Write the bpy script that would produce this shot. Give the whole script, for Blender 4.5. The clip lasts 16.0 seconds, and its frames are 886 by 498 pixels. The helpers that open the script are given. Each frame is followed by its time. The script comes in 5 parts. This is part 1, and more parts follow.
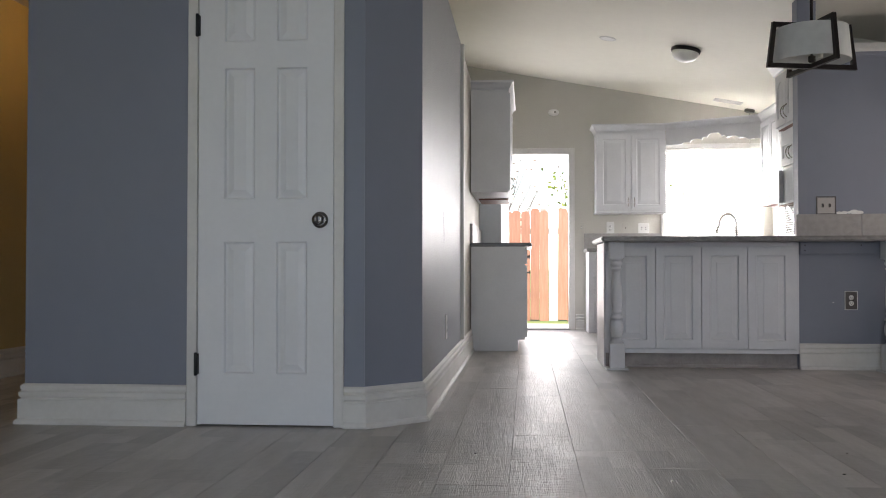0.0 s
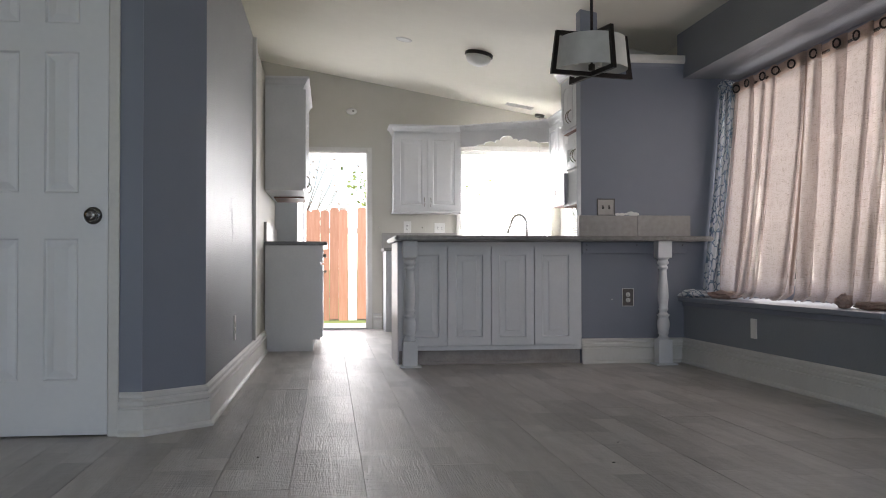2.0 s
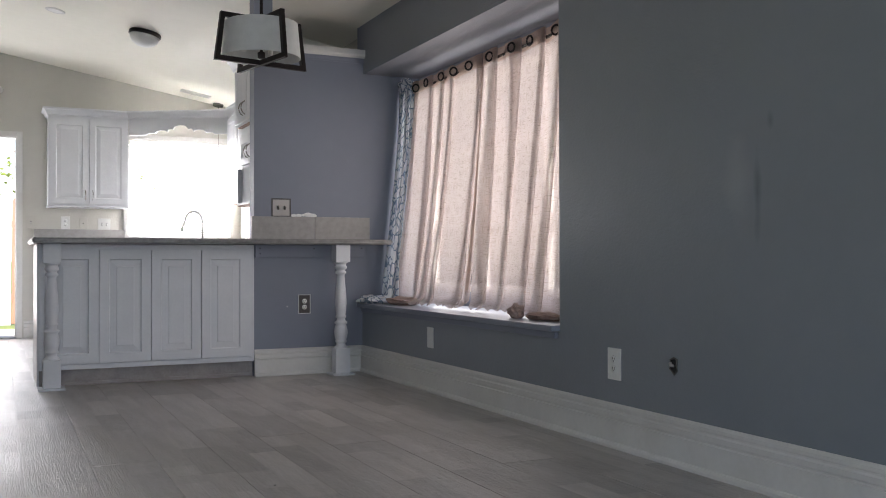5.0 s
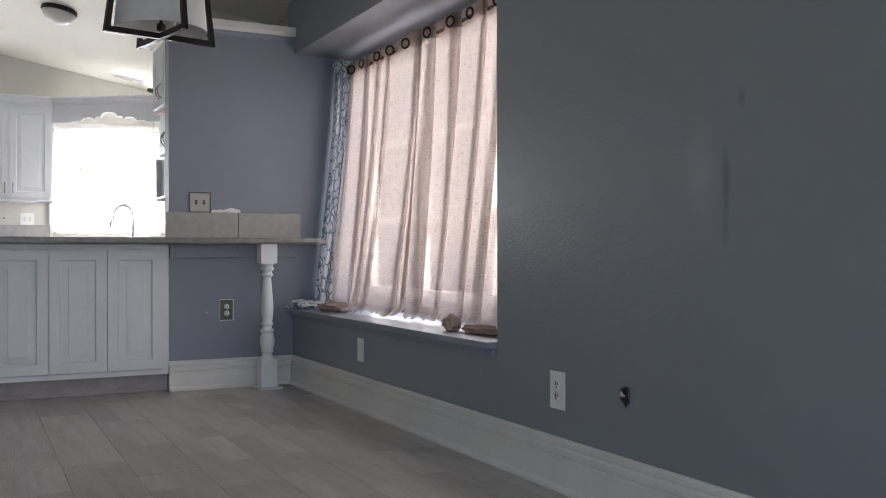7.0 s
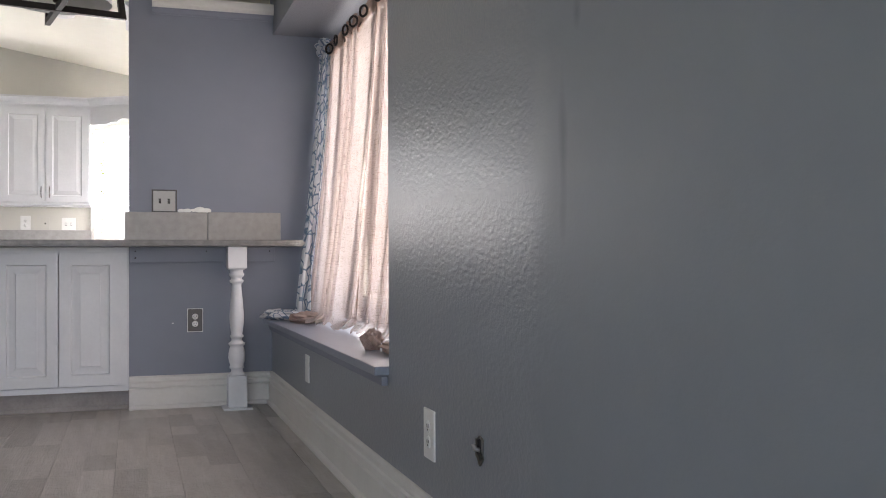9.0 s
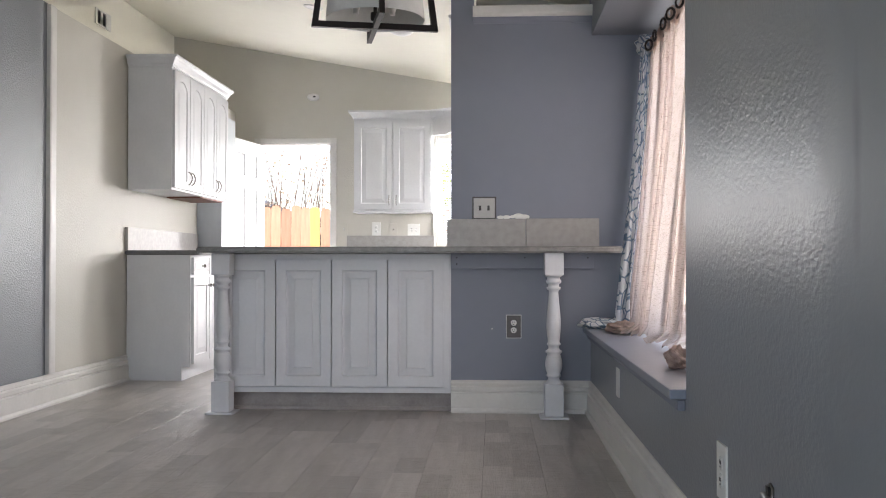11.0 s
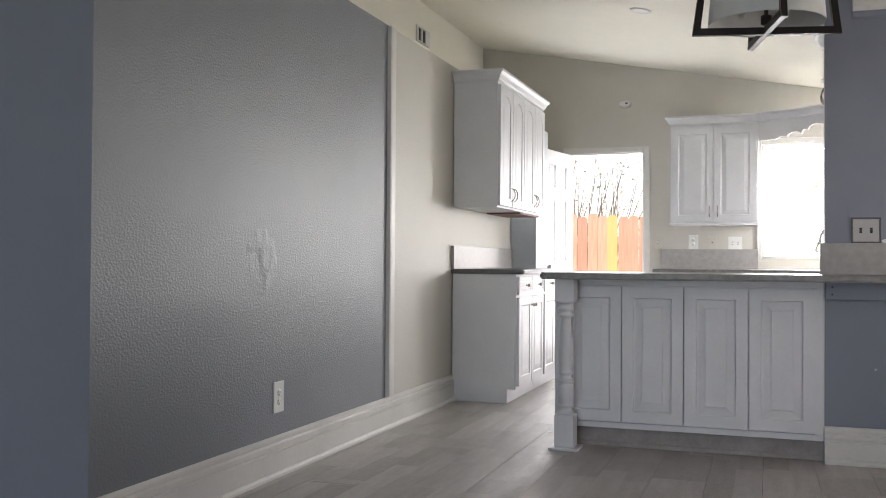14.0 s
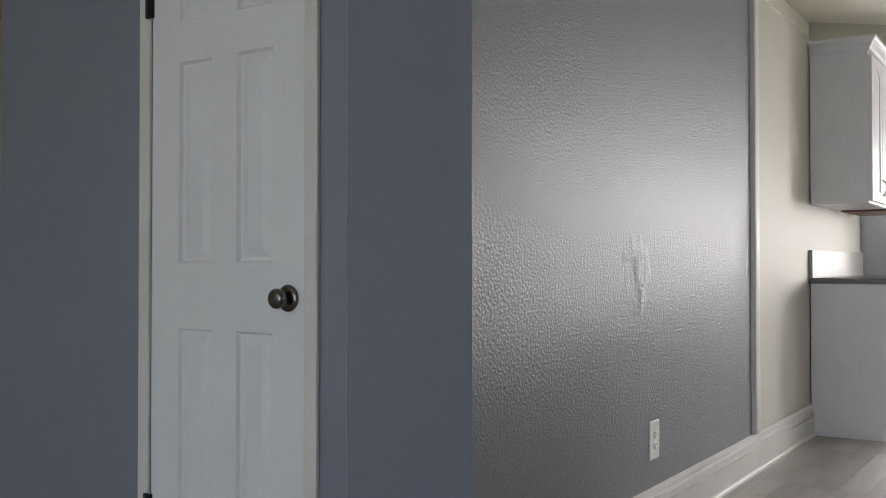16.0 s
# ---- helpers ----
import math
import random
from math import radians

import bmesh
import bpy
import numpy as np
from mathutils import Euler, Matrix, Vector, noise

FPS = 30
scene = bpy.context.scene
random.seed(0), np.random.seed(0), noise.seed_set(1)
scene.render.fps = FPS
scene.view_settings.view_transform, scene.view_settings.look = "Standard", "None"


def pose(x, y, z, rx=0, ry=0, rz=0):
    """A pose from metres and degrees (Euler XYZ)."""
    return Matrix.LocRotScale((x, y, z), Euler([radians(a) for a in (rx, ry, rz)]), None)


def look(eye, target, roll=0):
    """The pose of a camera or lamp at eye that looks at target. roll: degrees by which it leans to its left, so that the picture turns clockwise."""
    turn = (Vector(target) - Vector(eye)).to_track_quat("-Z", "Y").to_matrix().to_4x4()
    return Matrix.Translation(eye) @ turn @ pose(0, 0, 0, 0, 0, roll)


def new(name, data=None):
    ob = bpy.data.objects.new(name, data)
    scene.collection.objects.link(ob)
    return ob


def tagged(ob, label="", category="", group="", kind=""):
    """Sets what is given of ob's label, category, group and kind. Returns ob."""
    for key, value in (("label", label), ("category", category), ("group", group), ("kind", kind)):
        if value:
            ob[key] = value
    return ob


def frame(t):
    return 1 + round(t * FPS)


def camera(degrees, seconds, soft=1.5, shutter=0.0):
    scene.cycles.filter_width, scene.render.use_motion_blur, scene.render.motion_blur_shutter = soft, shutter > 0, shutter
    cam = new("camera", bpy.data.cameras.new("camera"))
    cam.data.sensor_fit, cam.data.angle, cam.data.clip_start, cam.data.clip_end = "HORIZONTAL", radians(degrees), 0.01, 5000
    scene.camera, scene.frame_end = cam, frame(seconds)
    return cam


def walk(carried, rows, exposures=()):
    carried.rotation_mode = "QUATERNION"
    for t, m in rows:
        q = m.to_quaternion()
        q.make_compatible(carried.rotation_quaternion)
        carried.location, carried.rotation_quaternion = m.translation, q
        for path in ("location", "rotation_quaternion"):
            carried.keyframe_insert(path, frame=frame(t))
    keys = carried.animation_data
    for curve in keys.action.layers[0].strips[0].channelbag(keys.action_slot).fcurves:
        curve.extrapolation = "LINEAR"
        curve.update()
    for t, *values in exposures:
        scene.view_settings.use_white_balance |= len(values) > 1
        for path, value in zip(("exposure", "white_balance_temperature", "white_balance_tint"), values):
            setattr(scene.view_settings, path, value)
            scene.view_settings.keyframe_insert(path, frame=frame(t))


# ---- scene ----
cam = camera(50.2, 16.0, soft=1.0)
PATH = [
    (0, (-0.06, -0.212, 0.682), (-0.236, 1.779, 0.725), -0.0),
    (0.5, (-0.033, -0.198, 0.671), (-0.059, 1.801, 0.713), -0.1),
    (1, (-0.022, -0.189, 0.678), (0.088, 1.808, 0.719), -0.1),
    (1.5, (-0.023, -0.181, 0.677), (0.159, 1.81, 0.721), -0.1),
    (2, (0.007, -0.169, 0.677), (0.244, 1.816, 0.719), -0.1),
    (2.5, (0.034, -0.161, 0.676), (0.362, 1.811, 0.714), -0.1),
    (3, (0.02, -0.135, 0.658), (0.427, 1.823, 0.695), -0.0),
    (3.5, (-0.006, -0.073, 0.628), (0.419, 1.881, 0.664), -0.1),
    (4, (-0.004, 0.011, 0.746), (0.59, 1.921, 0.778), -0.1),
    (4.5, (0.119, 0.132, 0.763), (0.924, 1.962, 0.797), -0.2),
    (7, (0.724, 0.727, 0.814), (1.625, 2.512, 0.822), -0.1),
    (7.5, (0.914, 0.85, 0.825), (1.827, 2.63, 0.828), -0.1),
    (8, (1.251, 0.952, 0.814), (2.152, 2.737, 0.818), -0.3),
    (8.5, (1.579, 1.003, 0.792), (2.374, 2.838, 0.81), -0.1),
    (9, (1.821, 1.111, 0.792), (2.442, 3.012, 0.815), -0.3),
    (9.5, (2.0, 1.159, 0.776), (2.228, 3.146, 0.805), -0.2),
    (9.7, (2.053, 1.177, 0.785), (2.149, 3.174, 0.813), -0.3),
    (11.8, (1.985, 1.298, 0.868), (1.789, 3.288, 0.896), -0.0),
    (12, (1.969, 1.313, 0.886), (1.72, 3.298, 0.912), -0.0),
    (12.5, (1.899, 1.374, 0.892), (1.509, 3.335, 0.921), 0.2),
    (13, (1.855, 1.426, 0.913), (1.287, 3.344, 0.94), 0.3),
    (13.5, (1.711, 1.476, 0.932), (1.079, 3.373, 0.96), 0.3),
    (14, (1.546, 1.528, 0.957), (0.892, 3.418, 0.983), 0.4),
    (14.5, (1.344, 1.706, 0.924), (0.572, 3.551, 0.952), 0.5),
    (15, (1.133, 1.84, 0.925), (0.131, 3.571, 0.956), 0.4),
    (15.2, (1.04, 1.878, 0.955), (-0.028, 3.569, 0.975), 0.6),
    (15.5, (0.936, 1.894, 0.953), (-0.16, 3.566, 0.986), 0.3),
    (16, (0.758, 1.993, 0.985), (-0.356, 3.653, 1.017), 0.0),
]
EXPOSURES = [(0, 1.42, 6930, 14), (1.0, 1.24, 6880, 13), (3.5, 1.31, 6780, 13), (4.5, 1.48, 6700, 13), (7, 1.62, 6580, 13), (9, 1.98, 6950, 16), (11.9, 1.78, 6850, 13), (13, 1.64, 6850, 13), (16, 1.62, 6980, 13)]
walk(cam, [(t, look(e, g, r)) for t, e, g, r in PATH], EXPOSURES)

# ---- light ----
world = bpy.data.worlds.new("sky")
scene.world = world
world.use_nodes = True
wn = world.node_tree.nodes
sky = wn.new("ShaderNodeTexSky")
sky.sky_type = 'NISHITA'
sky.sun_disc = False
SUN_EL, SUN_AZ = radians(60), radians(163)
sky.sun_elevation, sky.sun_rotation = SUN_EL, SUN_AZ
world.node_tree.links.new(sky.outputs[0], wn["Background"].inputs[0])
wn["Background"].inputs[1].default_value = 0.15
sun = new("sun", bpy.data.lights.new("sun", 'SUN'))
sun.data.energy, sun.data.angle, sun.data.color = 4.0, radians(0.6), (1, 0.95, 0.88)
to_sun = Vector((math.sin(SUN_AZ) * math.cos(SUN_EL), math.cos(SUN_AZ) * math.cos(SUN_EL), math.sin(SUN_EL)))
sun.matrix_world = look(to_sun * 30, (0, 0, 0))


def window_light(name, eye, target, sx, sy, power, col):
    """Sky light standing in an opening."""
    ob = new(name, bpy.data.lights.new(name, 'AREA'))
    ob.data.shape, ob.data.size, ob.data.size_y = 'RECTANGLE', sx, sy
    ob.data.energy, ob.data.color = power, col
    ob.matrix_world = look(eye, target)
    return ob


SKYBLUE = (0.93, 0.96, 1.0)
window_light("sky_rear_window", (0.3, -3.02, 1.2), (0.3, 0, 1.0), 3.0, 2.0, 23, (0.63, 0.77, 1.0))
# no window known on this side: fill light added to brighten the right wall
window_light("added_side_fill", (-3.42, -0.5, 1.35), (0, 0.5, 1.1), 2.4, 1.4, 8, (0.74, 0.86, 1.0))
window_light("sky_bay_window", (2.975, 5.2, 1.25), (0, 5.2, 1.1), 2.1, 1.35, 13, (0.98, 0.98, 1.0))
window_light("sky_sink_window", (2.0, 10.75, 1.5), (1.7, 6, 2.0), 1.0, 1.0, 62, SKYBLUE)
window_light("sky_side_window", (2.80, 9.72, 1.5), (0, 9.3, 2.1), 1.0, 1.0, 36, SKYBLUE)
window_light("sky_back_door", (0.07, 10.72, 1.05), (0.3, 6, 2.2), 0.66, 1.8, 11, SKYBLUE)

# ---- materials ----


def material(name, col, rough=0.5, metal=0.0, col2=None, scale=3.0, bump=0.0, bump_scale=200.0, spec=0.5, island=0.0, stretch=None, peel=None):
    m = bpy.data.materials.new(name)
    m.use_nodes = True
    nt = m.node_tree
    b = nt.nodes["Principled BSDF"]
    b.inputs["Roughness"].default_value = rough
    b.inputs["Metallic"].default_value = metal
    b.inputs["Specular IOR Level"].default_value = spec
    tc = nt.nodes.new("ShaderNodeTexCoord")
    mp = nt.nodes.new("ShaderNodeMapping")
    nt.links.new(tc.outputs["Object"], mp.inputs[0])
    if stretch:
        mp.inputs["Scale"].default_value = stretch
    n1 = nt.nodes.new("ShaderNodeTexNoise")
    n1.inputs["Scale"].default_value, n1.inputs["Detail"].default_value = scale, 6
    nt.links.new(mp.outputs[0], n1.inputs["Vector"])
    n3 = nt.nodes.new("ShaderNodeTexNoise")
    n3.inputs["Scale"].default_value, n3.inputs["Detail"].default_value = scale * 9, 3
    nt.links.new(mp.outputs[0], n3.inputs["Vector"])
    mixf = nt.nodes.new("ShaderNodeMath")
    mixf.operation = 'MULTIPLY_ADD'
    mixf.inputs[1].default_value = 0.35
    nt.links.new(n3.outputs[0], mixf.inputs[0])
    sc = nt.nodes.new("ShaderNodeMath")
    sc.operation = 'MULTIPLY'
    sc.inputs[1].default_value = 0.65
    nt.links.new(n1.outputs[0], sc.inputs[0])
    nt.links.new(sc.outputs[0], mixf.inputs[2])
    ramp = nt.nodes.new("ShaderNodeMapRange")
    ramp.inputs[1].default_value, ramp.inputs[2].default_value = 0.35, 0.65
    nt.links.new(mixf.outputs[0], ramp.inputs[0])
    mix = nt.nodes.new("ShaderNodeMix")
    mix.data_type = 'RGBA'
    c2 = col2 if col2 else tuple(c * 0.9 for c in col)
    mix.inputs[6].default_value, mix.inputs[7].default_value = (*c2, 1), (*col, 1)
    nt.links.new(ramp.outputs[0], mix.inputs[0])
    out = mix.outputs[2]
    if island:
        info = nt.nodes.new("ShaderNodeObjectInfo")
        hsv = nt.nodes.new("ShaderNodeHueSaturation")
        mr = nt.nodes.new("ShaderNodeMapRange")
        mr.inputs[3].default_value, mr.inputs[4].default_value = 1 - island, 1 + island
        nt.links.new(info.outputs["Random"], mr.inputs[0])
        nt.links.new(mr.outputs[0], hsv.inputs["Value"])
        nt.links.new(out, hsv.inputs["Color"])
        out = hsv.outputs[0]
    nt.links.new(out, b.inputs["Base Color"])
    rr = nt.nodes.new("ShaderNodeMapRange")
    rr.inputs[3].default_value, rr.inputs[4].default_value = rough * 0.88, min(1, rough * 1.12)
    nt.links.new(n3.outputs[0], rr.inputs[0])
    nt.links.new(rr.outputs[0], b.inputs["Roughness"])
    if bump:
        n2 = nt.nodes.new("ShaderNodeTexNoise")
        n2.inputs["Scale"].default_value, n2.inputs["Detail"].default_value = bump_scale, 2
        mb = nt.nodes.new("ShaderNodeMapping")
        mb.inputs["Scale"].default_value = peel or (1, 1, 1)
        nt.links.new(tc.outputs["Object"], mb.inputs[0])
        nt.links.new(mb.outputs[0], n2.inputs["Vector"])
        bp = nt.nodes.new("ShaderNodeBump")
        bp.inputs["Strength"].default_value, bp.inputs["Distance"].default_value = bump, 0.004
        nt.links.new(n2.outputs[0], bp.inputs["Height"])
        nt.links.new(bp.outputs[0], b.inputs["Normal"])
    return m


BLUE = material("slate blue eggshell paint", (0.210, 0.225, 0.276), 0.50, col2=(0.196, 0.210, 0.258), scale=1.3, bump=0.12, bump_scale=90)
BLUET = material("slate blue paint on orange peel texture", (0.210, 0.221, 0.245), 0.41, col2=(0.195, 0.206, 0.229), scale=1.3, bump=0.75, bump_scale=115, spec=0.38, peel=(1, 0.7, 1))
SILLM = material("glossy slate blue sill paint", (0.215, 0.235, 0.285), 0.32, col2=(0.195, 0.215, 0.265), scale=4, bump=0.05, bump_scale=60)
RETURN = material("pale grey panel paint", (0.55, 0.58, 0.61), 0.5, scale=3)
CHROME = material("polished faucet nickel", (0.62, 0.60, 0.57), 0.2, 1.0, scale=30)
CREAM = material("pale greige wall paint", (0.56, 0.535, 0.48), 0.55, col2=(0.53, 0.505, 0.45), scale=1.2, bump=0.35, bump_scale=75)
CEILW = material("cream ceiling paint", (0.84, 0.81, 0.72), 0.8, col2=(0.80, 0.77, 0.68), scale=1.0, bump=0.35, bump_scale=60)
HALL = material("ochre hall paint", (0.52, 0.40, 0.20), 0.6, scale=1.2, bump=0.25, bump_scale=75)
TRIM = material("white gloss trim paint", (0.68, 0.66, 0.63), 0.45, col2=(0.61, 0.59, 0.56), scale=5, bump=0.05, bump_scale=60)
CAB = material("white cabinet paint", (0.68, 0.68, 0.70), 0.38, col2=(0.63, 0.63, 0.65), scale=6, bump=0.06, bump_scale=90)
DOORW = material("white door paint", (0.74, 0.74, 0.75), 0.4, col2=(0.70, 0.70, 0.71), scale=4, bump=0.08, bump_scale=120)
TOE = material("scuffed toe kick board", (0.42, 0.38, 0.36), 0.6, col2=(0.30, 0.27, 0.26), scale=9, bump=0.1)
TOPSTONE = material("dark speckled stone slab", (0.24, 0.228, 0.22), 0.35, col2=(0.15, 0.142, 0.136), scale=28, bump=0.03, bump_scale=300)
STONE = material("speckled grey stone", (0.36, 0.34, 0.325), 0.36, col2=(0.29, 0.273, 0.26), scale=28, bump=0.03, bump_scale=300)
STONED = material("dark counter edge", (0.125, 0.12, 0.125), 0.3, col2=(0.09, 0.088, 0.09), scale=40)
BRONZE = material("oil rubbed bronze", (0.028, 0.022, 0.020), 0.45, 0.6, scale=8)
KNOBM = material("dark satin nickel", (0.15, 0.143, 0.14), 0.25, 1.0, scale=40)
NICKEL = material("brushed nickel", (0.32, 0.30, 0.28), 0.25, 1.0, scale=30)
PLASTIC = material("white plastic plate", (0.78, 0.77, 0.74), 0.35, scale=10)
DARK = material("dark slot", (0.015, 0.014, 0.014), 0.7)
PEWTER = material("pewter grille", (0.16, 0.15, 0.14), 0.4, 0.8, scale=20)
PEWTER2 = material("light pewter plate", (0.40, 0.375, 0.355), 0.4, 0.5, scale=20)
LINEN = material("white drum shade", (0.64, 0.64, 0.63), 0.8, scale=20, bump=0.2, bump_scale=400)
WOODRED = material("red brown plywood underside", (0.20, 0.075, 0.04), 0.5, col2=(0.15, 0.05, 0.03), scale=8, stretch=(1, 8, 8))
SUBFLOOR = material("dark joint bed", (0.03, 0.028, 0.026), 0.9)
CONCRETE = material("sunlit concrete", (0.52, 0.50, 0.47), 0.9, scale=4, bump=0.2)
GRASS = material("lawn", (0.10, 0.17, 0.04), 0.9, col2=(0.16, 0.18, 0.06), scale=5, bump=0.4, bump_scale=40)
CEDAR = material("red cedar fence board", (0.42, 0.215, 0.15), 0.8, col2=(0.33, 0.16, 0.105), scale=6, island=0.18, stretch=(6, 6, 0.6), bump=0.15, bump_scale=60)
CEDARY = material("new yellow fence board", (0.48, 0.27, 0.10), 0.8, col2=(0.40, 0.235, 0.085), scale=6, stretch=(6, 6, 0.6))
GREYW = material("weathered grey post", (0.36, 0.33, 0.30), 0.85, scale=7, stretch=(5, 5, 0.6))
LEAF = material("yellow green leaves", (0.26, 0.32, 0.05), 0.6, col2=(0.17, 0.24, 0.04), scale=9, island=0.2)
DRYLEAF = material("dry brown leaves", (0.38, 0.28, 0.20), 0.7, col2=(0.26, 0.19, 0.14), scale=9)
TWIG = material("bare twigs", (0.14, 0.10, 0.085), 0.9, scale=20)
NAVY = material("navy siding", (0.05, 0.06, 0.10), 0.7, scale=3)
PALEB = material("pale worn blue", (0.29, 0.31, 0.36), 0.6, scale=6)
PLATED = material("blackened bronze plate", (0.11, 0.10, 0.095), 0.4, 0.5, scale=20)
PATCH = material("white filler", (0.8, 0.8, 0.78), 0.9, scale=30, bump=0.3)
BLINDS = material("white vinyl blind", (0.8, 0.8, 0.78), 0.5, scale=6)
BLACKM = material("black metal", (0.012, 0.012, 0.013), 0.5, 0.3)


def stained_wall():
    """Blue paint, sprayed rough beside the window and skimmed smooth further on, with two old smears at the seam."""
    m = material("scuffed slate blue paint", (0.215, 0.231, 0.256), 0.34, col2=(0.20, 0.215, 0.239), scale=1.3, bump=0.3, bump_scale=100, spec=0.5, peel=(1, 0.62, 1))
    nt = m.node_tree
    b = nt.nodes["Principled BSDF"]
    base = b.inputs["Base Color"].links[0].from_socket
    tc = nt.nodes.new("ShaderNodeTexCoord")
    wob = nt.nodes.new("ShaderNodeTexNoise")
    wob.inputs["Scale"].default_value = 7
    nt.links.new(tc.outputs["Object"], wob.inputs["Vector"])
    sep = nt.nodes.new("ShaderNodeSeparateXYZ")
    nt.links.new(tc.outputs["Object"], sep.inputs[0])
    edge = nt.nodes.new("ShaderNodeMath")
    edge.operation = 'MULTIPLY_ADD'
    edge.inputs[1].default_value = 0.25
    nt.links.new(wob.outputs[0], edge.inputs[0])
    nt.links.new(sep.outputs["Y"], edge.inputs[2])
    peel = nt.nodes.new("ShaderNodeMapRange")
    peel.inputs[1].default_value, peel.inputs[2].default_value, peel.inputs[3].default_value, peel.inputs[4].default_value = 2.82, 2.98, 0.10, 0.34
    nt.links.new(edge.outputs[0], peel.inputs[0])
    bump = b.inputs["Normal"].links[0].from_node
    nt.links.new(peel.outputs[0], bump.inputs["Strength"])
    sheen = nt.nodes.new("ShaderNodeMapRange")
    sheen.inputs[1].default_value, sheen.inputs[2].default_value, sheen.inputs[3].default_value, sheen.inputs[4].default_value = 0.10, 0.34, 0.46, 0.32
    nt.links.new(peel.outputs[0], sheen.inputs[0])
    nt.links.new(sheen.outputs[0], b.inputs["Roughness"])
    for cy, cz, sy, sz, col, amt in ((2.66, 0.99, 0.020, 0.17, (0.095, 0.10, 0.115), 0.6), (2.75, 1.02, 0.07, 0.16, (0.29, 0.30, 0.32), 0.65), (2.60, 1.22, 0.016, 0.03, (0.09, 0.095, 0.11), 0.5)):
        mp = nt.nodes.new("ShaderNodeMapping")
        mp.inputs["Location"].default_value = (0, -cy / sy, -cz / sz)
        mp.inputs["Scale"].default_value = (0, 1 / sy, 1 / sz)
        nt.links.new(tc.outputs["Object"], mp.inputs[0])
        ln = nt.nodes.new("ShaderNodeVectorMath")
        ln.operation = 'LENGTH'
        nt.links.new(mp.outputs[0], ln.inputs[0])
        rough = nt.nodes.new("ShaderNodeMath")
        rough.operation = 'MULTIPLY_ADD'
        rough.inputs[1].default_value = 1.6
        nt.links.new(wob.outputs[0], rough.inputs[0])
        nt.links.new(ln.outputs["Value"], rough.inputs[2])
        rg = nt.nodes.new("ShaderNodeMapRange")
        rg.inputs[1].default_value, rg.inputs[2].default_value, rg.inputs[3].default_value, rg.inputs[4].default_value = 0.9, 1.9, amt, 0
        nt.links.new(rough.outputs[0], rg.inputs[0])
        mx = nt.nodes.new("ShaderNodeMix")
        mx.data_type = 'RGBA'
        mx.inputs[7].default_value = (*col, 1)
        nt.links.new(rg.outputs[0], mx.inputs[0])
        nt.links.new(base, mx.inputs[6])
        base = mx.outputs[2]
    nt.links.new(base, b.inputs["Base Color"])
    return m


STAINED = stained_wall()


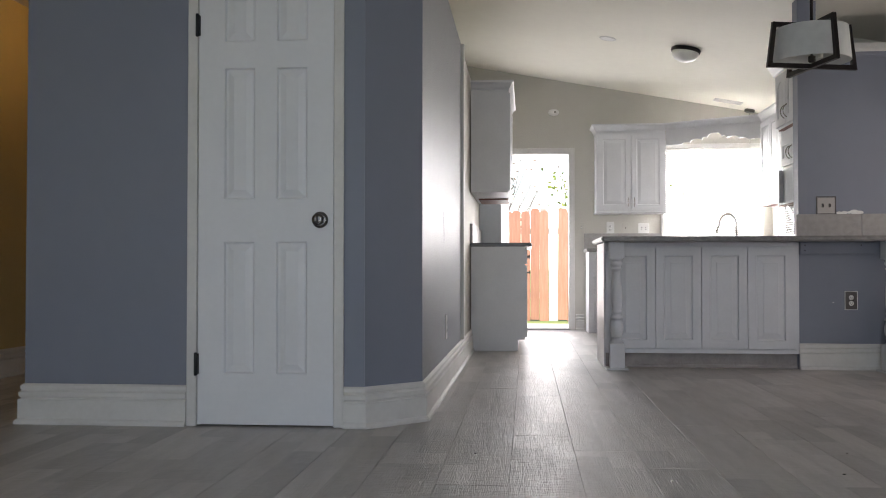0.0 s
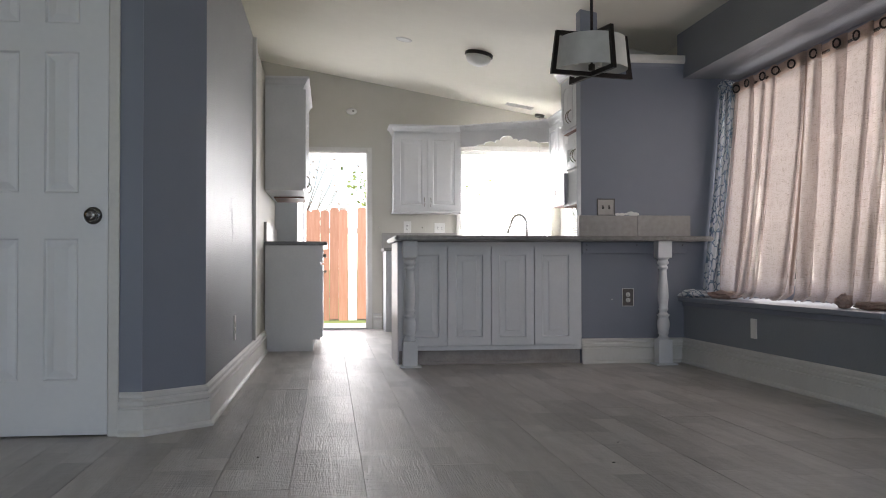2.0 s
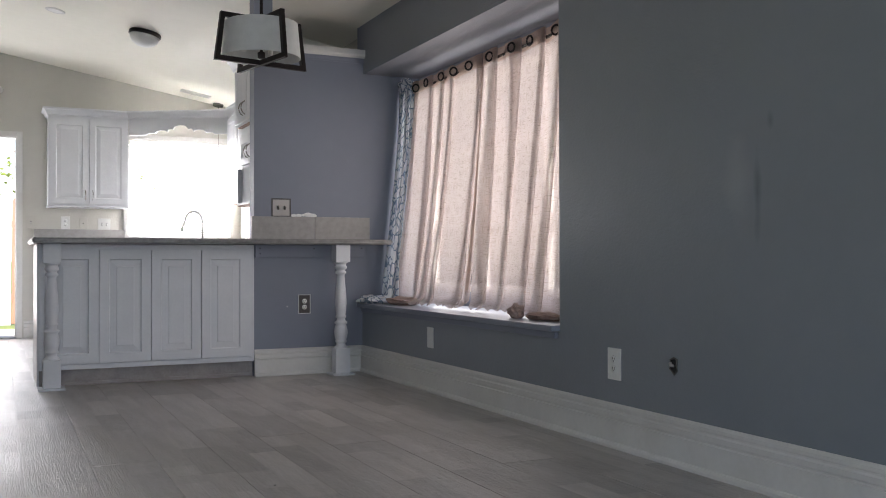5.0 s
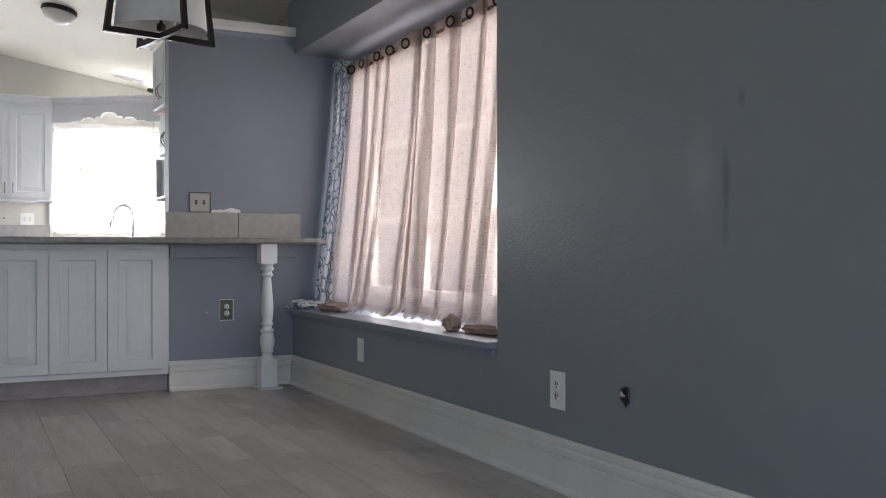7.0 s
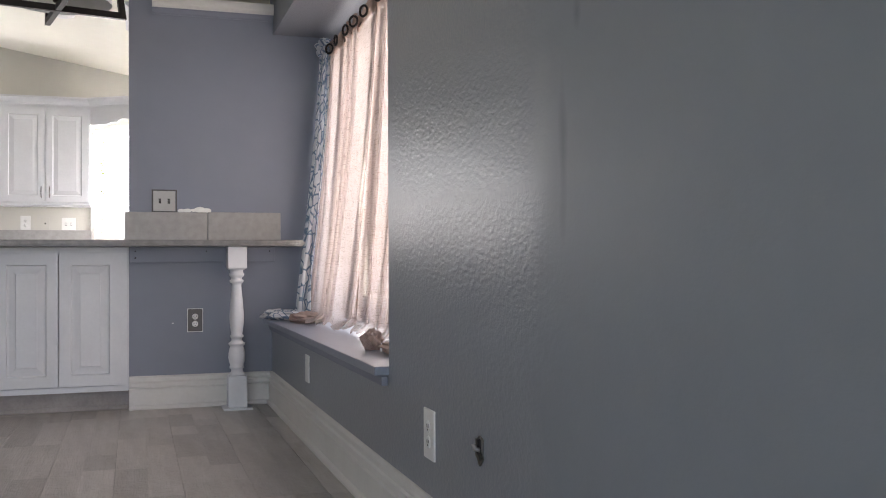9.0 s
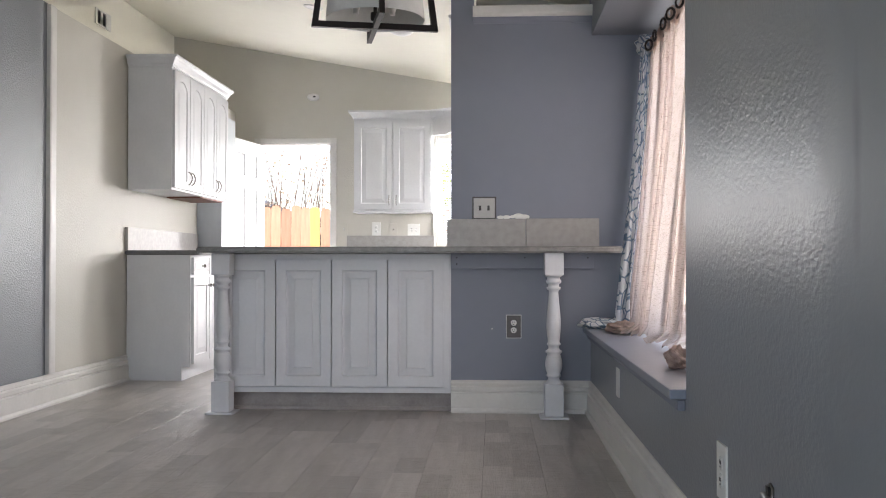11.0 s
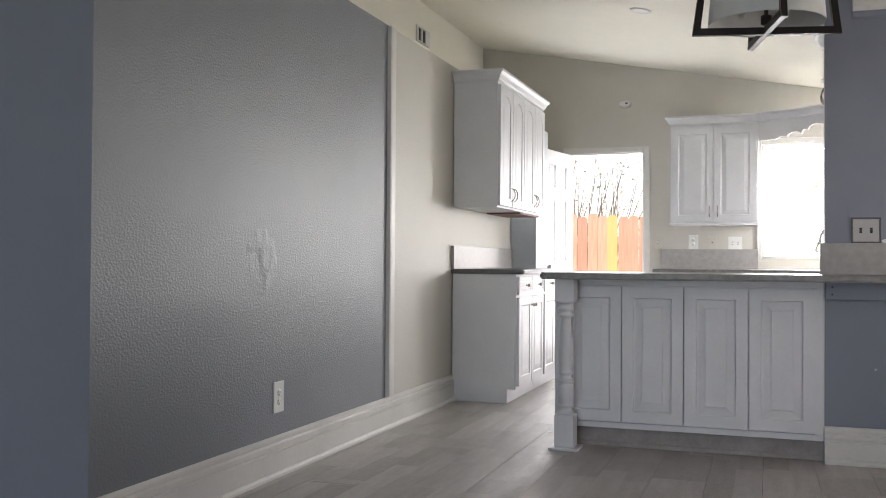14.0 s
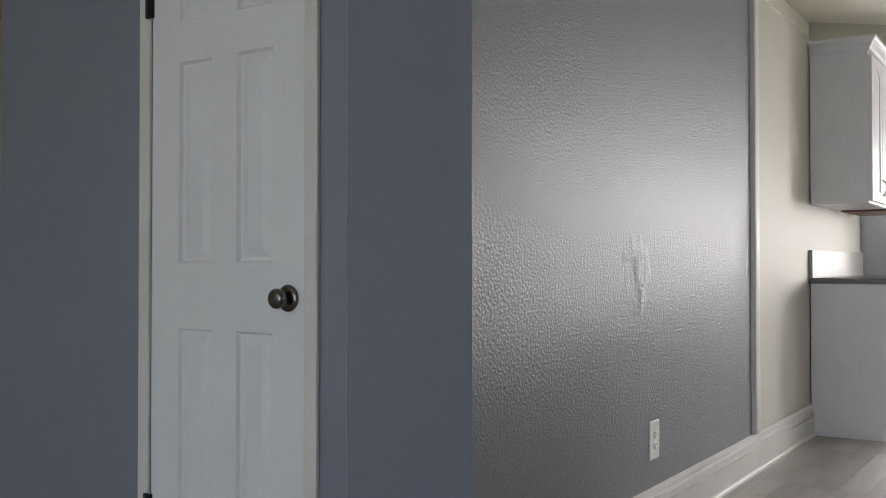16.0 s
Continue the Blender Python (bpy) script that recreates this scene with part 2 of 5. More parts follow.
def plank_material():
    """Embossed vinyl plank: fine grain lines along the board, ripples across it and a satin film that is worn in patches."""
    m = material("grey wood look plank", (0.48, 0.442, 0.418), 0.30, col2=(0.35, 0.32, 0.30), scale=2.2, island=0.05, stretch=(9, 1.0, 1), spec=1.0)
    nt = m.node_tree
    b = nt.nodes["Principled BSDF"]
    tc = nt.nodes.new("ShaderNodeTexCoord")

    def layer(sx, sy, detail, distortion):
        mp = nt.nodes.new("ShaderNodeMapping")
        mp.inputs["Scale"].default_value = (sx, sy, 5)
        nt.links.new(tc.outputs["Object"], mp.inputs[0])
        w = nt.nodes.new("ShaderNodeTexNoise")
        w.inputs["Scale"].default_value, w.inputs["Detail"].default_value, w.inputs["Distortion"].default_value = 1.5, detail, distortion
        nt.links.new(mp.outputs[0], w.inputs["Vector"])
        return w.outputs[0]
    grain, ripple = layer(70, 3.2, 3, 2.2), layer(9, 80, 2, 0.3)
    last = None
    for src, strength, dist in ((grain, 0.8, 0.005), (ripple, 1.0, 0.005)):
        bp = nt.nodes.new("ShaderNodeBump")
        bp.inputs["Strength"].default_value, bp.inputs["Distance"].default_value = strength, dist
        nt.links.new(src, bp.inputs["Height"])
        if last:
            nt.links.new(last, bp.inputs["Normal"])
        last = bp.outputs[0]
    nt.links.new(last, b.inputs["Normal"])
    worn = nt.nodes.new("ShaderNodeMapRange")
    worn.inputs[1].default_value, worn.inputs[2].default_value, worn.inputs[3].default_value, worn.inputs[4].default_value = 0.3, 0.7, 0.27, 0.39
    nt.links.new(layer(3.5, 1.2, 3, 0.0), worn.inputs[0])
    nt.links.new(worn.outputs[0], b.inputs["Roughness"])
    # two printed strips a board, each of blocks of slightly different tone
    info = nt.nodes.new("ShaderNodeObjectInfo")
    sep = nt.nodes.new("ShaderNodeSeparateXYZ")
    nt.links.new(tc.outputs["Object"], sep.inputs[0])

    def math_node(op, a, c, d=None):
        n = nt.nodes.new("ShaderNodeMath")
        n.operation = op
        for i, val in enumerate((a, c, d)):
            if val is None:
                continue
            if isinstance(val, (int, float)):
                n.inputs[i].default_value = val
            else:
                nt.links.new(val, n.inputs[i])
        return n.outputs[0]
    strip_no = math_node('FLOOR', math_node('DIVIDE', sep.outputs["X"], PW / 2), None)
    shift = math_node('MULTIPLY_ADD', strip_no, 0.37, info.outputs["Random"])
    block = math_node('FLOOR', math_node('ADD', math_node('DIVIDE', sep.outputs["Y"], 0.52), shift), None)
    comb = nt.nodes.new("ShaderNodeCombineXYZ")
    nt.links.new(strip_no, comb.inputs[0])
    nt.links.new(block, comb.inputs[1])
    nt.links.new(math_node('MULTIPLY', info.outputs["Random"], 97.0), comb.inputs[2])
    wn_ = nt.nodes.new("ShaderNodeTexWhiteNoise")
    nt.links.new(comb.outputs[0], wn_.inputs["Vector"])
    tone = nt.nodes.new("ShaderNodeMapRange")
    tone.inputs[3].default_value, tone.inputs[4].default_value = 0.78, 1.2
    nt.links.new(wn_.outputs["Value"], tone.inputs[0])
    hsv = nt.nodes.new("ShaderNodeHueSaturation")
    nt.links.new(tone.outputs[0], hsv.inputs["Value"])
    nt.links.new(b.inputs["Base Color"].links[0].from_socket, hsv.inputs["Color"])
    nt.links.new(hsv.outputs[0], b.inputs["Base Color"])
    return m


PW = 0.2335                    # width of a floor board
PLANK = plank_material()


def cloth(name, col, col2, see, pattern=False):
    """Sheer woven cloth: diffuse, translucent and a share that lets light straight through between the threads."""
    m = bpy.data.materials.new(name)
    m.use_nodes = True
    nt = m.node_tree
    nt.nodes.remove(nt.nodes["Principled BSDF"])
    tc = nt.nodes.new("ShaderNodeTexCoord")

    def threads(sx, sy, sz):
        mp = nt.nodes.new("ShaderNodeMapping")
        mp.inputs["Scale"].default_value = (sx, sy, sz)
        nt.links.new(tc.outputs["UV"], mp.inputs[0])
        n = nt.nodes.new("ShaderNodeTexNoise")
        n.inputs["Scale"].default_value, n.inputs["Detail"].default_value = 1.0, 3
        nt.links.new(mp.outputs[0], n.inputs["Vector"])
        return n.outputs[0]
    a, c = threads(420, 14, 1), threads(14, 420, 1)
    mx = nt.nodes.new("ShaderNodeMath")
    mx.operation = 'MAXIMUM'
    nt.links.new(a, mx.inputs[0])
    nt.links.new(c, mx.inputs[1])
    rng = nt.nodes.new("ShaderNodeMapRange")
    rng.inputs[1].default_value, rng.inputs[2].default_value = 0.53, 0.68
    nt.links.new(mx.outputs[0], rng.inputs[0])
    mix = nt.nodes.new("ShaderNodeMix")
    mix.data_type = 'RGBA'
    mix.inputs[6].default_value, mix.inputs[7].default_value = (*col, 1), (*col2, 1)
    fac = rng.outputs[0]
    if pattern:
        v = nt.nodes.new("ShaderNodeTexVoronoi")
        v.feature = 'DISTANCE_TO_EDGE'
        mp = nt.nodes.new("ShaderNodeMapping")
        mp.inputs["Scale"].default_value = (22, 15, 1)
        nt.links.new(tc.outputs["UV"], mp.inputs[0])
        v.inputs["Scale"].default_value = 1.0
        nt.links.new(mp.outputs[0], v.inputs["Vector"])
        vr = nt.nodes.new("ShaderNodeMapRange")
        vr.inputs[1].default_value, vr.inputs[2].default_value, vr.inputs[3].default_value, vr.inputs[4].default_value = 0.03, 0.09, 1, 0
        nt.links.new(v.outputs["Distance"], vr.inputs[0])
        fac = vr.outputs[0]
    nt.links.new(fac, mix.inputs[0])
    dif, tra, see_b = nt.nodes.new("ShaderNodeBsdfDiffuse"), nt.nodes.new("ShaderNodeBsdfTranslucent"), nt.nodes.new("ShaderNodeBsdfTransparent")
    nt.links.new(mix.outputs[2], dif.inputs[0])
    nt.links.new(mix.outputs[2], tra.inputs[0])
    m1, m2 = nt.nodes.new("ShaderNodeMixShader"), nt.nodes.new("ShaderNodeMixShader")
    m1.inputs[0].default_value = 0.42
    nt.links.new(dif.outputs[0], m1.inputs[1])
    nt.links.new(tra.outputs[0], m1.inputs[2])
    sr = nt.nodes.new("ShaderNodeMapRange")
    sr.inputs[3].default_value, sr.inputs[4].default_value = see, see * 0.25
    nt.links.new(rng.outputs[0], sr.inputs[0])
    nt.links.new(sr.outputs[0], m2.inputs[0])
    nt.links.new(m1.outputs[0], m2.inputs[1])
    nt.links.new(see_b.outputs[0], m2.inputs[2])
    nt.links.new(m2.outputs[0], nt.nodes["Material Output"].inputs[0])
    return m


SHEER = cloth("blush linen sheer", (0.60, 0.51, 0.48), (0.22, 0.17, 0.155), 0.38)
SHEERH = cloth("doubled blush linen", (0.50, 0.385, 0.335), (0.33, 0.25, 0.21), 0.10)
SHEERK = cloth("bunched blush linen", (0.50, 0.39, 0.35), (0.30, 0.22, 0.20), 0.03)
LATTICE = cloth("white cloth with blue lattice", (0.75, 0.76, 0.78), (0.20, 0.27, 0.36), 0.06, True)


def glass_material():
    m = bpy.data.materials.new("window glass")
    m.use_nodes = True
    nt = m.node_tree
    nt.nodes.remove(nt.nodes["Principled BSDF"])
    f, t, g, mx = (nt.nodes.new(n) for n in ("ShaderNodeFresnel", "ShaderNodeBsdfTransparent", "ShaderNodeBsdfGlossy", "ShaderNodeMixShader"))
    g.inputs["Roughness"].default_value = 0.02
    nt.links.new(f.outputs[0], mx.inputs[0])
    nt.links.new(t.outputs[0], mx.inputs[1])
    nt.links.new(g.outputs[0], mx.inputs[2])
    nt.links.new(mx.outputs[0], nt.nodes["Material Output"].inputs[0])
    return m


GLASS = glass_material()


def glow(name, col, strength):
    m = bpy.data.materials.new(name)
    m.use_nodes = True
    b = m.node_tree.nodes["Principled BSDF"]
    b.inputs["Base Color"].default_value = (0.8, 0.8, 0.78, 1)
    b.inputs["Emission Color"].default_value = (*col, 1)
    b.inputs["Emission Strength"].default_value = strength
    return m


# ---- building helpers ----


def boxes(*specs, bevel=0.0):
    """A bmesh of boxes given as (x0, x1, y0, y1, z0, z1)."""
    bm = bmesh.new()
    for x0, x1, y0, y1, z0, z1 in specs:
        v = [bm.verts.new((x, y, z)) for x in (x0, x1) for y in (y0, y1) for z in (z0, z1)]
        for f in ((0, 1, 3, 2), (4, 6, 7, 5), (0, 4, 5, 1), (2, 3, 7, 6), (0, 2, 6, 4), (1, 5, 7, 3)):
            bm.faces.new([v[i] for i in f])
    if bevel:
        bmesh.ops.bevel(bm, geom=bm.edges[:], offset=bevel, segments=2, affect='EDGES', profile=0.6)
    return bm


def lathe(profile, n=24, square=None):
    """A turned solid round z from (radius, height) pairs."""
    bm = bmesh.new()
    rings = []
    for r, z in profile:
        rings.append([bm.verts.new((r * math.cos(2 * math.pi * i / n), r * math.sin(2 * math.pi * i / n), z)) for i in range(n)])
    for a, b in zip(rings, rings[1:]):
        for i in range(n):
            bm.faces.new((a[i], a[(i + 1) % n], b[(i + 1) % n], b[i])).smooth = True
    bm.faces.new(rings[0][::-1])
    bm.faces.new(rings[-1])
    return bm


def tube(points, r, n=8, closed=False):
    """A round rod along a line of points."""
    bm = bmesh.new()
    pts = [Vector(p) for p in points]
    rings = []
    k = len(pts)
    for i, p in enumerate(pts):
        a = pts[(i - 1) % k] if closed or i else p
        b = pts[(i + 1) % k] if closed or i < k - 1 else p
        q = (b - a).to_track_quat('Z', 'Y')
        rad = r[i] if isinstance(r, (list, tuple)) else r
        rings.append([bm.verts.new(p + q @ Vector((rad * math.cos(2 * math.pi * j / n), rad * math.sin(2 * math.pi * j / n), 0))) for j in range(n)])
    pairs = list(zip(rings, rings[1:])) + ([(rings[-1], rings[0])] if closed else [])
    for a, b in pairs:
        for j in range(n):
            bm.faces.new((a[j], a[(j + 1) % n], b[(j + 1) % n], b[j])).smooth = True
    if not closed:
        bm.faces.new(rings[0][::-1])
        bm.faces.new(rings[-1])
    return bm


def moulding(profile, path):
    """A profile of (out, up) pairs swept along a plan line of (x, y); out is to the right of the way."""
    bm = bmesh.new()
    pts = [Vector(p) for p in path]
    rings = []
    for i, p in enumerate(pts):
        d0 = (p - pts[i - 1]).normalized() if i else (pts[1] - p).normalized()
        d1 = (pts[i + 1] - p).normalized() if i < len(pts) - 1 else d0
        n0, n1 = Vector((d0.y, -d0.x)), Vector((d1.y, -d1.x))
        m = (n0 + n1) / max(0.2, 1 + n0.dot(n1))
        rings.append([bm.verts.new((p.x + m.x * o, p.y + m.y * o, u)) for o, u in profile])
    k = len(profile)
    for a, b in zip(rings, rings[1:]):
        for j in range(k):
            bm.faces.new((a[j], b[j], b[(j + 1) % k], a[(j + 1) % k]))
    bm.faces.new(rings[0])
    bm.faces.new(rings[-1][::-1])
    bmesh.ops.recalc_face_normals(bm, faces=bm.faces[:])
    return bm


def prism(outline, z0, z1, bevel=0.0):
    """A plan outline raised from z0 to z1."""
    bm = bmesh.new()
    lo = [bm.verts.new((x, y, z0)) for x, y in outline]
    hi = [bm.verts.new((x, y, z1)) for x, y in outline]
    n = len(outline)
    bm.faces.new(lo[::-1])
    bm.faces.new(hi)
    for i in range(n):
        bm.faces.new((lo[i], lo[(i + 1) % n], hi[(i + 1) % n], hi[i]))
    bmesh.ops.recalc_face_normals(bm, faces=bm.faces[:])
    if bevel:
        bmesh.ops.bevel(bm, geom=[e for e in bm.edges if abs(e.verts[0].co.z - e.verts[1].co.z) < 1e-6], offset=bevel, segments=3, affect='EDGES')
    return bm


def panel_slab(w, h, t, rects, depth=0.008, rim=0.012, slope=0.03, arch=0.0, step=0.0):
    """A door slab in the xz plane with its face at y=0 towards -y: sunk rims and raised fields at the given rects."""
    bm = bmesh.new()
    xs = sorted({0, w, *[r[0] for r in rects], *[r[1] for r in rects]})
    zs = sorted({0, h, *[r[2] for r in rects], *[r[3] for r in rects]})

    def ring(x0, x1, z0, z1, ins, y, bow):
        x0, x1, z0, z1 = x0 + ins, x1 - ins, z0 + ins, z1 - ins
        pts = [(x0, z0), (x1, z0)]
        for i in range(9):
            u = i / 8
            drop = bow * (abs(2 * u - 1) ** 2.2)
            pts.append((x1 + (x0 - x1) * u, z1 - drop))
        return [bm.verts.new((px, y, pz)) for px, pz in pts]

    def inside(cx, cz):
        return any(r[0] < cx < r[1] and r[2] < cz < r[3] for r in rects)
    for xa, xb in zip(xs, xs[1:]):
        for za, zb in zip(zs, zs[1:]):
            if not inside((xa + xb) / 2, (za + zb) / 2):
                bm.faces.new([bm.verts.new(p) for p in ((xa, 0, za), (xb, 0, za), (xb, 0, zb), (xa, 0, zb))])
    for x0, x1, z0, z1 in rects:
        steps = [(0, 0, 0), (0.001, 0.0, arch), (rim * 0.5, depth, arch), (rim, depth, arch), (rim + slope, depth * (0.2 + step), arch), (rim + slope + 0.0015, depth * 0.2, arch)]
        rings = [ring(x0, x1, z0, z1, *s) for s in steps]
        for a, b in zip(rings, rings[1:]):
            k = len(a)
            for i in range(k):
                bm.faces.new((a[i], a[(i + 1) % k], b[(i + 1) % k], b[i]))
        bm.faces.new(rings[-1])
    for p in (((0, 0, 0), (0, t, 0), (w, t, 0), (w, 0, 0)), ((0, 0, h), (w, 0, h), (w, t, h), (0, t, h)), ((0, 0, 0), (0, 0, h), (0, t, h), (0, t, 0)),
              ((w, 0, 0), (w, t, 0), (w, t, h), (w, 0, h)), ((0, t, 0), (0, t, h), (w, t, h), (w, t, 0))):
        bm.faces.new([bm.verts.new(q) for q in p])
    bmesh.ops.remove_doubles(bm, verts=bm.verts[:], dist=0.0002)
    bmesh.ops.recalc_face_normals(bm, faces=bm.faces[:])
    return bm


def joined(*bms):
    out = bmesh.new()
    for b in bms:
        me = bpy.data.meshes.new("tmp")
        b.to_mesh(me)
        b.free()
        out.from_mesh(me)
        bpy.data.meshes.remove(me)
    return out


def moved(bm, m):
    bmesh.ops.transform(bm, matrix=m, verts=bm.verts[:])
    return bm


def mesh_of(name, bm, mat):
    me = bpy.data.meshes.new(name)
    bm.to_mesh(me)
    bm.free()
    me.materials.append(mat)
    return me


def part(name, bm, mat, parent, label="", kind=""):
    ob = new(name, mesh_of(name, bm, mat))
    ob.parent = parent
    return tagged(ob, label, kind=kind)


def thing(name, m, label, category, group=""):
    ob = new(name)
    ob.empty_display_size = 0.1
    ob.matrix_world = m
    return tagged(ob, label, category, group)


def built(name, bm, mat, label, category):
    """A piece of the setting."""
    return tagged(new(name, mesh_of(name, bm, mat)), label, category, kind="structure")


# ---- plan ----
XL, XR = -0.53, 2.555          # lower left wall, right wall
XU = -1.155                    # upper left wall, behind the plant ledge
YD = 3.82                      # closet front
YB = 6.445                     # breakfast bar wall
YK = 10.52                     # kitchen back wall
XK = 2.65                      # kitchen right wall
LEDGE = 2.31
Y0 = -3.0


def zc(x):
    """Height of the sloped ceiling."""
    return 2.87 - 0.18 * x


def sloped(x0, x1, y0, y1, z0, lift=0.0):
    """A wall block whose top follows the ceiling."""
    bm = bmesh.new()
    v = [bm.verts.new(p) for p in ((x0, y0, z0), (x1, y0, z0), (x1, y1, z0), (x0, y1, z0), (x0, y0, zc(x0) + lift), (x1, y0, zc(x1) + lift), (x1, y1, zc(x1) + lift), (x0, y1, zc(x0) + lift))]
    for f in ((0, 3, 2, 1), (4, 5, 6, 7), (0, 1, 5, 4), (1, 2, 6, 5), (2, 3, 7, 6), (3, 0, 4, 7)):
        bm.faces.new([v[i] for i in f])
    return bm


# ---- structure ----
built("floor", boxes((-3.5, 3.1, Y0 - 0.1, 10.66, -0.1, -0.012)), SUBFLOOR, "grey wood-look plank floor with fine dark joints", "floor")
bm = bmesh.new()
quad = [(-3.6, Y0 - 0.2), (3.2, Y0 - 0.2), (3.2, 10.75), (-3.6, 10.75)]
lo = [bm.verts.new((x, y, zc(x))) for x, y in quad]
hi = [bm.verts.new((x, y, zc(x) + 0.15)) for x, y in quad]
bm.faces.new(lo)
bm.faces.new(hi[::-1])
for i in range(4):
    bm.faces.new((lo[i], hi[i], hi[(i + 1) % 4], lo[(i + 1) % 4]))
bmesh.ops.recalc_face_normals(bm, faces=bm.faces[:])
built("ceiling", bm, CEILW, "cream painted ceiling sloping down to the window side", "ceiling")

DX0, DX1, DH = -1.495, -0.889, 2.03
built("wall_closet_front", joined(boxes((-2.28, DX0 - 0.01, YD, YD + 0.1, 0, LEDGE), (DX1 + 0.01, -0.7555, YD, YD + 0.1, 0, LEDGE), (DX0 - 0.01, DX1 + 0.01, YD, YD + 0.1, DH + 0.01, LEDGE)),
      sloped(-2.28, XU, YD, YD + 0.1, LEDGE)), BLUE, "slate blue painted closet wall", "wall")
built("wall_closet_chamfer", prism([(-0.7555, YD), (XL, YD + 0.2255), (XL - 0.1, YD + 0.2255), (-0.7555, YD + 0.1)], 0, LEDGE), BLUE, "slate blue angled wall corner", "wall")
built("wall_closet_side", boxes((XL - 0.1, XL, YD + 0.2255, 6.545, 0, LEDGE)), BLUET, "glossy slate blue textured wall with a dent", "wall")
built("wall_kitchen_left", boxes((XL - 0.1, XL - 0.004, 6.545, YK, 0, LEDGE)), CREAM, "warm white kitchen wall", "wall")
built("plant_ledge", joined(boxes((XU, XL - 0.1, YD + 0.1, YK, LEDGE - 0.05, LEDGE - 0.002)), sloped(XU - 0.1, XU, YD + 0.1, YK, LEDGE - 0.05)), CEILW, "cream upper wall set back behind a plant ledge", "wall")
built("wall_hall_inner", boxes((-2.28, -2.18, YD + 0.1, 8.0, 0, 2.42)), HALL, "ochre hall wall", "wall")
# the opening is only there for the added fill window
built("wall_living_left", joined(boxes((-3.46, -3.36, -1.7, 0.7, 0, 0.6), (-3.46, -3.36, -1.7, 0.7, 2.1, 2.3), (-3.46, -3.36, Y0, -1.7, 0, 2.3), (-3.46, -3.36, 0.7, 8.0, 0, 2.3)), sloped(-3.46, -3.36, Y0, 8.0, 2.3)), HALL, "ochre painted hall wall", "wall")
built("wall_hall_end", boxes((-3.36, -2.28, 8.0, 8.1, 0, 2.42)), HALL, "ochre hall end wall", "wall")
built("hall_ceiling", joined(boxes((-3.36, -2.28, YD + 0.1, 8.0, 2.42, 2.5)), sloped(-3.36, -2.28, YD, YD + 0.1, 2.42)), CEILW, "cream hall ceiling and header", "ceiling")

BD0, BD1, BDH = -0.285, 0.425, 1.995
KW0, KW1, KWZ0, KWZ1 = 1.47, 2.55, 1.0, 2.03
built("wall_back", joined(boxes((XU - 0.1, BD0, YK, YK + 0.12, 0, 2.3), (BD1, KW0, YK, YK + 0.12, 0, 2.3), (KW1, XK + 0.12, YK, YK + 0.12, 0, 2.3),
      (BD0, BD1, YK, YK + 0.12, BDH, 2.3), (KW0, KW1, YK, YK + 0.12, 0, KWZ0), (KW0, KW1, YK, YK + 0.12, KWZ1, 2.3)),
      sloped(XU - 0.1, XK + 0.12, YK, YK + 0.12, 2.3)), CREAM, "warm white kitchen back wall", "wall")
RW0, RW1 = 9.15, 10.3
built("wall_kitchen_right", joined(boxes((XK, XK + 0.12, YB + 0.12, RW0, 0, 2.3), (XK, XK + 0.12, RW1, YK, 0, 2.3), (XK, XK + 0.12, RW0, RW1, 0, KWZ0), (XK, XK + 0.12, RW0, RW1, KWZ1, 2.3)),
      sloped(XK, XK + 0.12, YB + 0.12, YK, 2.3)), CREAM, "warm white kitchen side wall", "wall")
built("wall_bar", joined(boxes((1.795, 3.08, YB, YB + 0.12, 0, 2.14)), sloped(1.795, 1.92, YB, YB + 0.12, 2.14), sloped(2.565, 3.08, YB, YB + 0.12, 2.14)), BLUE, "slate blue wall behind the breakfast bar", "wall")
AY0, AZ0, AZ1, AX = 3.89, 0.44, 2.062, 2.99
built("wall_right", joined(sloped(XR, XR + 0.1, Y0, AY0 - 0.1, 0), sloped(XR, 3.08, AY0 - 0.1, AY0, 0), boxes((XR, XR + 0.1, AY0, YB, 0, AZ0))), STAINED, "slate blue textured wall with scuffs", "wall")
built("soffit", sloped(XR + 0.01, 3.08, AY0, YB, AZ1), BLUET, "slate blue soffit over the window alcove", "wall")
WY0, WY1, WZ0, WZ1 = 4.0, 6.3, 0.56, 1.93
built("wall_alcove", boxes((AX, 3.08, AY0, WY0, 0.3, AZ1), (AX, 3.08, WY1, YB, 0.3, AZ1), (AX, 3.08, WY0, WY1, 0.3, WZ0), (AX, 3.08, WY0, WY1, WZ1, AZ1)), BLUE, "slate blue window alcove wall", "wall")
built("wall_rear", joined(boxes((-3.36, -1.2, Y0 - 0.1, Y0, 0, 2.3), (1.8, XR, Y0 - 0.1, Y0, 0, 2.3), (-1.2, 1.8, Y0 - 0.1, Y0, 0, 0.2), (-1.2, 1.8, Y0 - 0.1, Y0, 2.2, 2.3)), sloped(-3.36, XR, Y0 - 0.1, Y0, 2.3)), BLUE, "slate blue living room wall", "wall")

# ---- baseboards and trim ----
BASE = [(0, 0), (0.034, 0), (0.034, 0.012), (0.028, 0.021), (0.022, 0.024), (0.022, 0.108), (0.013, 0.111), (0.012, 0.116), (0.019, 0.122), (0.020, 0.140), (0.012, 0.145), (0.010, 0.150), (0.014, 0.155), (0.014, 0.167), (0.005, 0.176), (0, 0.177)]


def baseboard(path):
    return built("baseboard", moulding(BASE, path), TRIM, "white moulded baseboard with shoe strip", "baseboard")


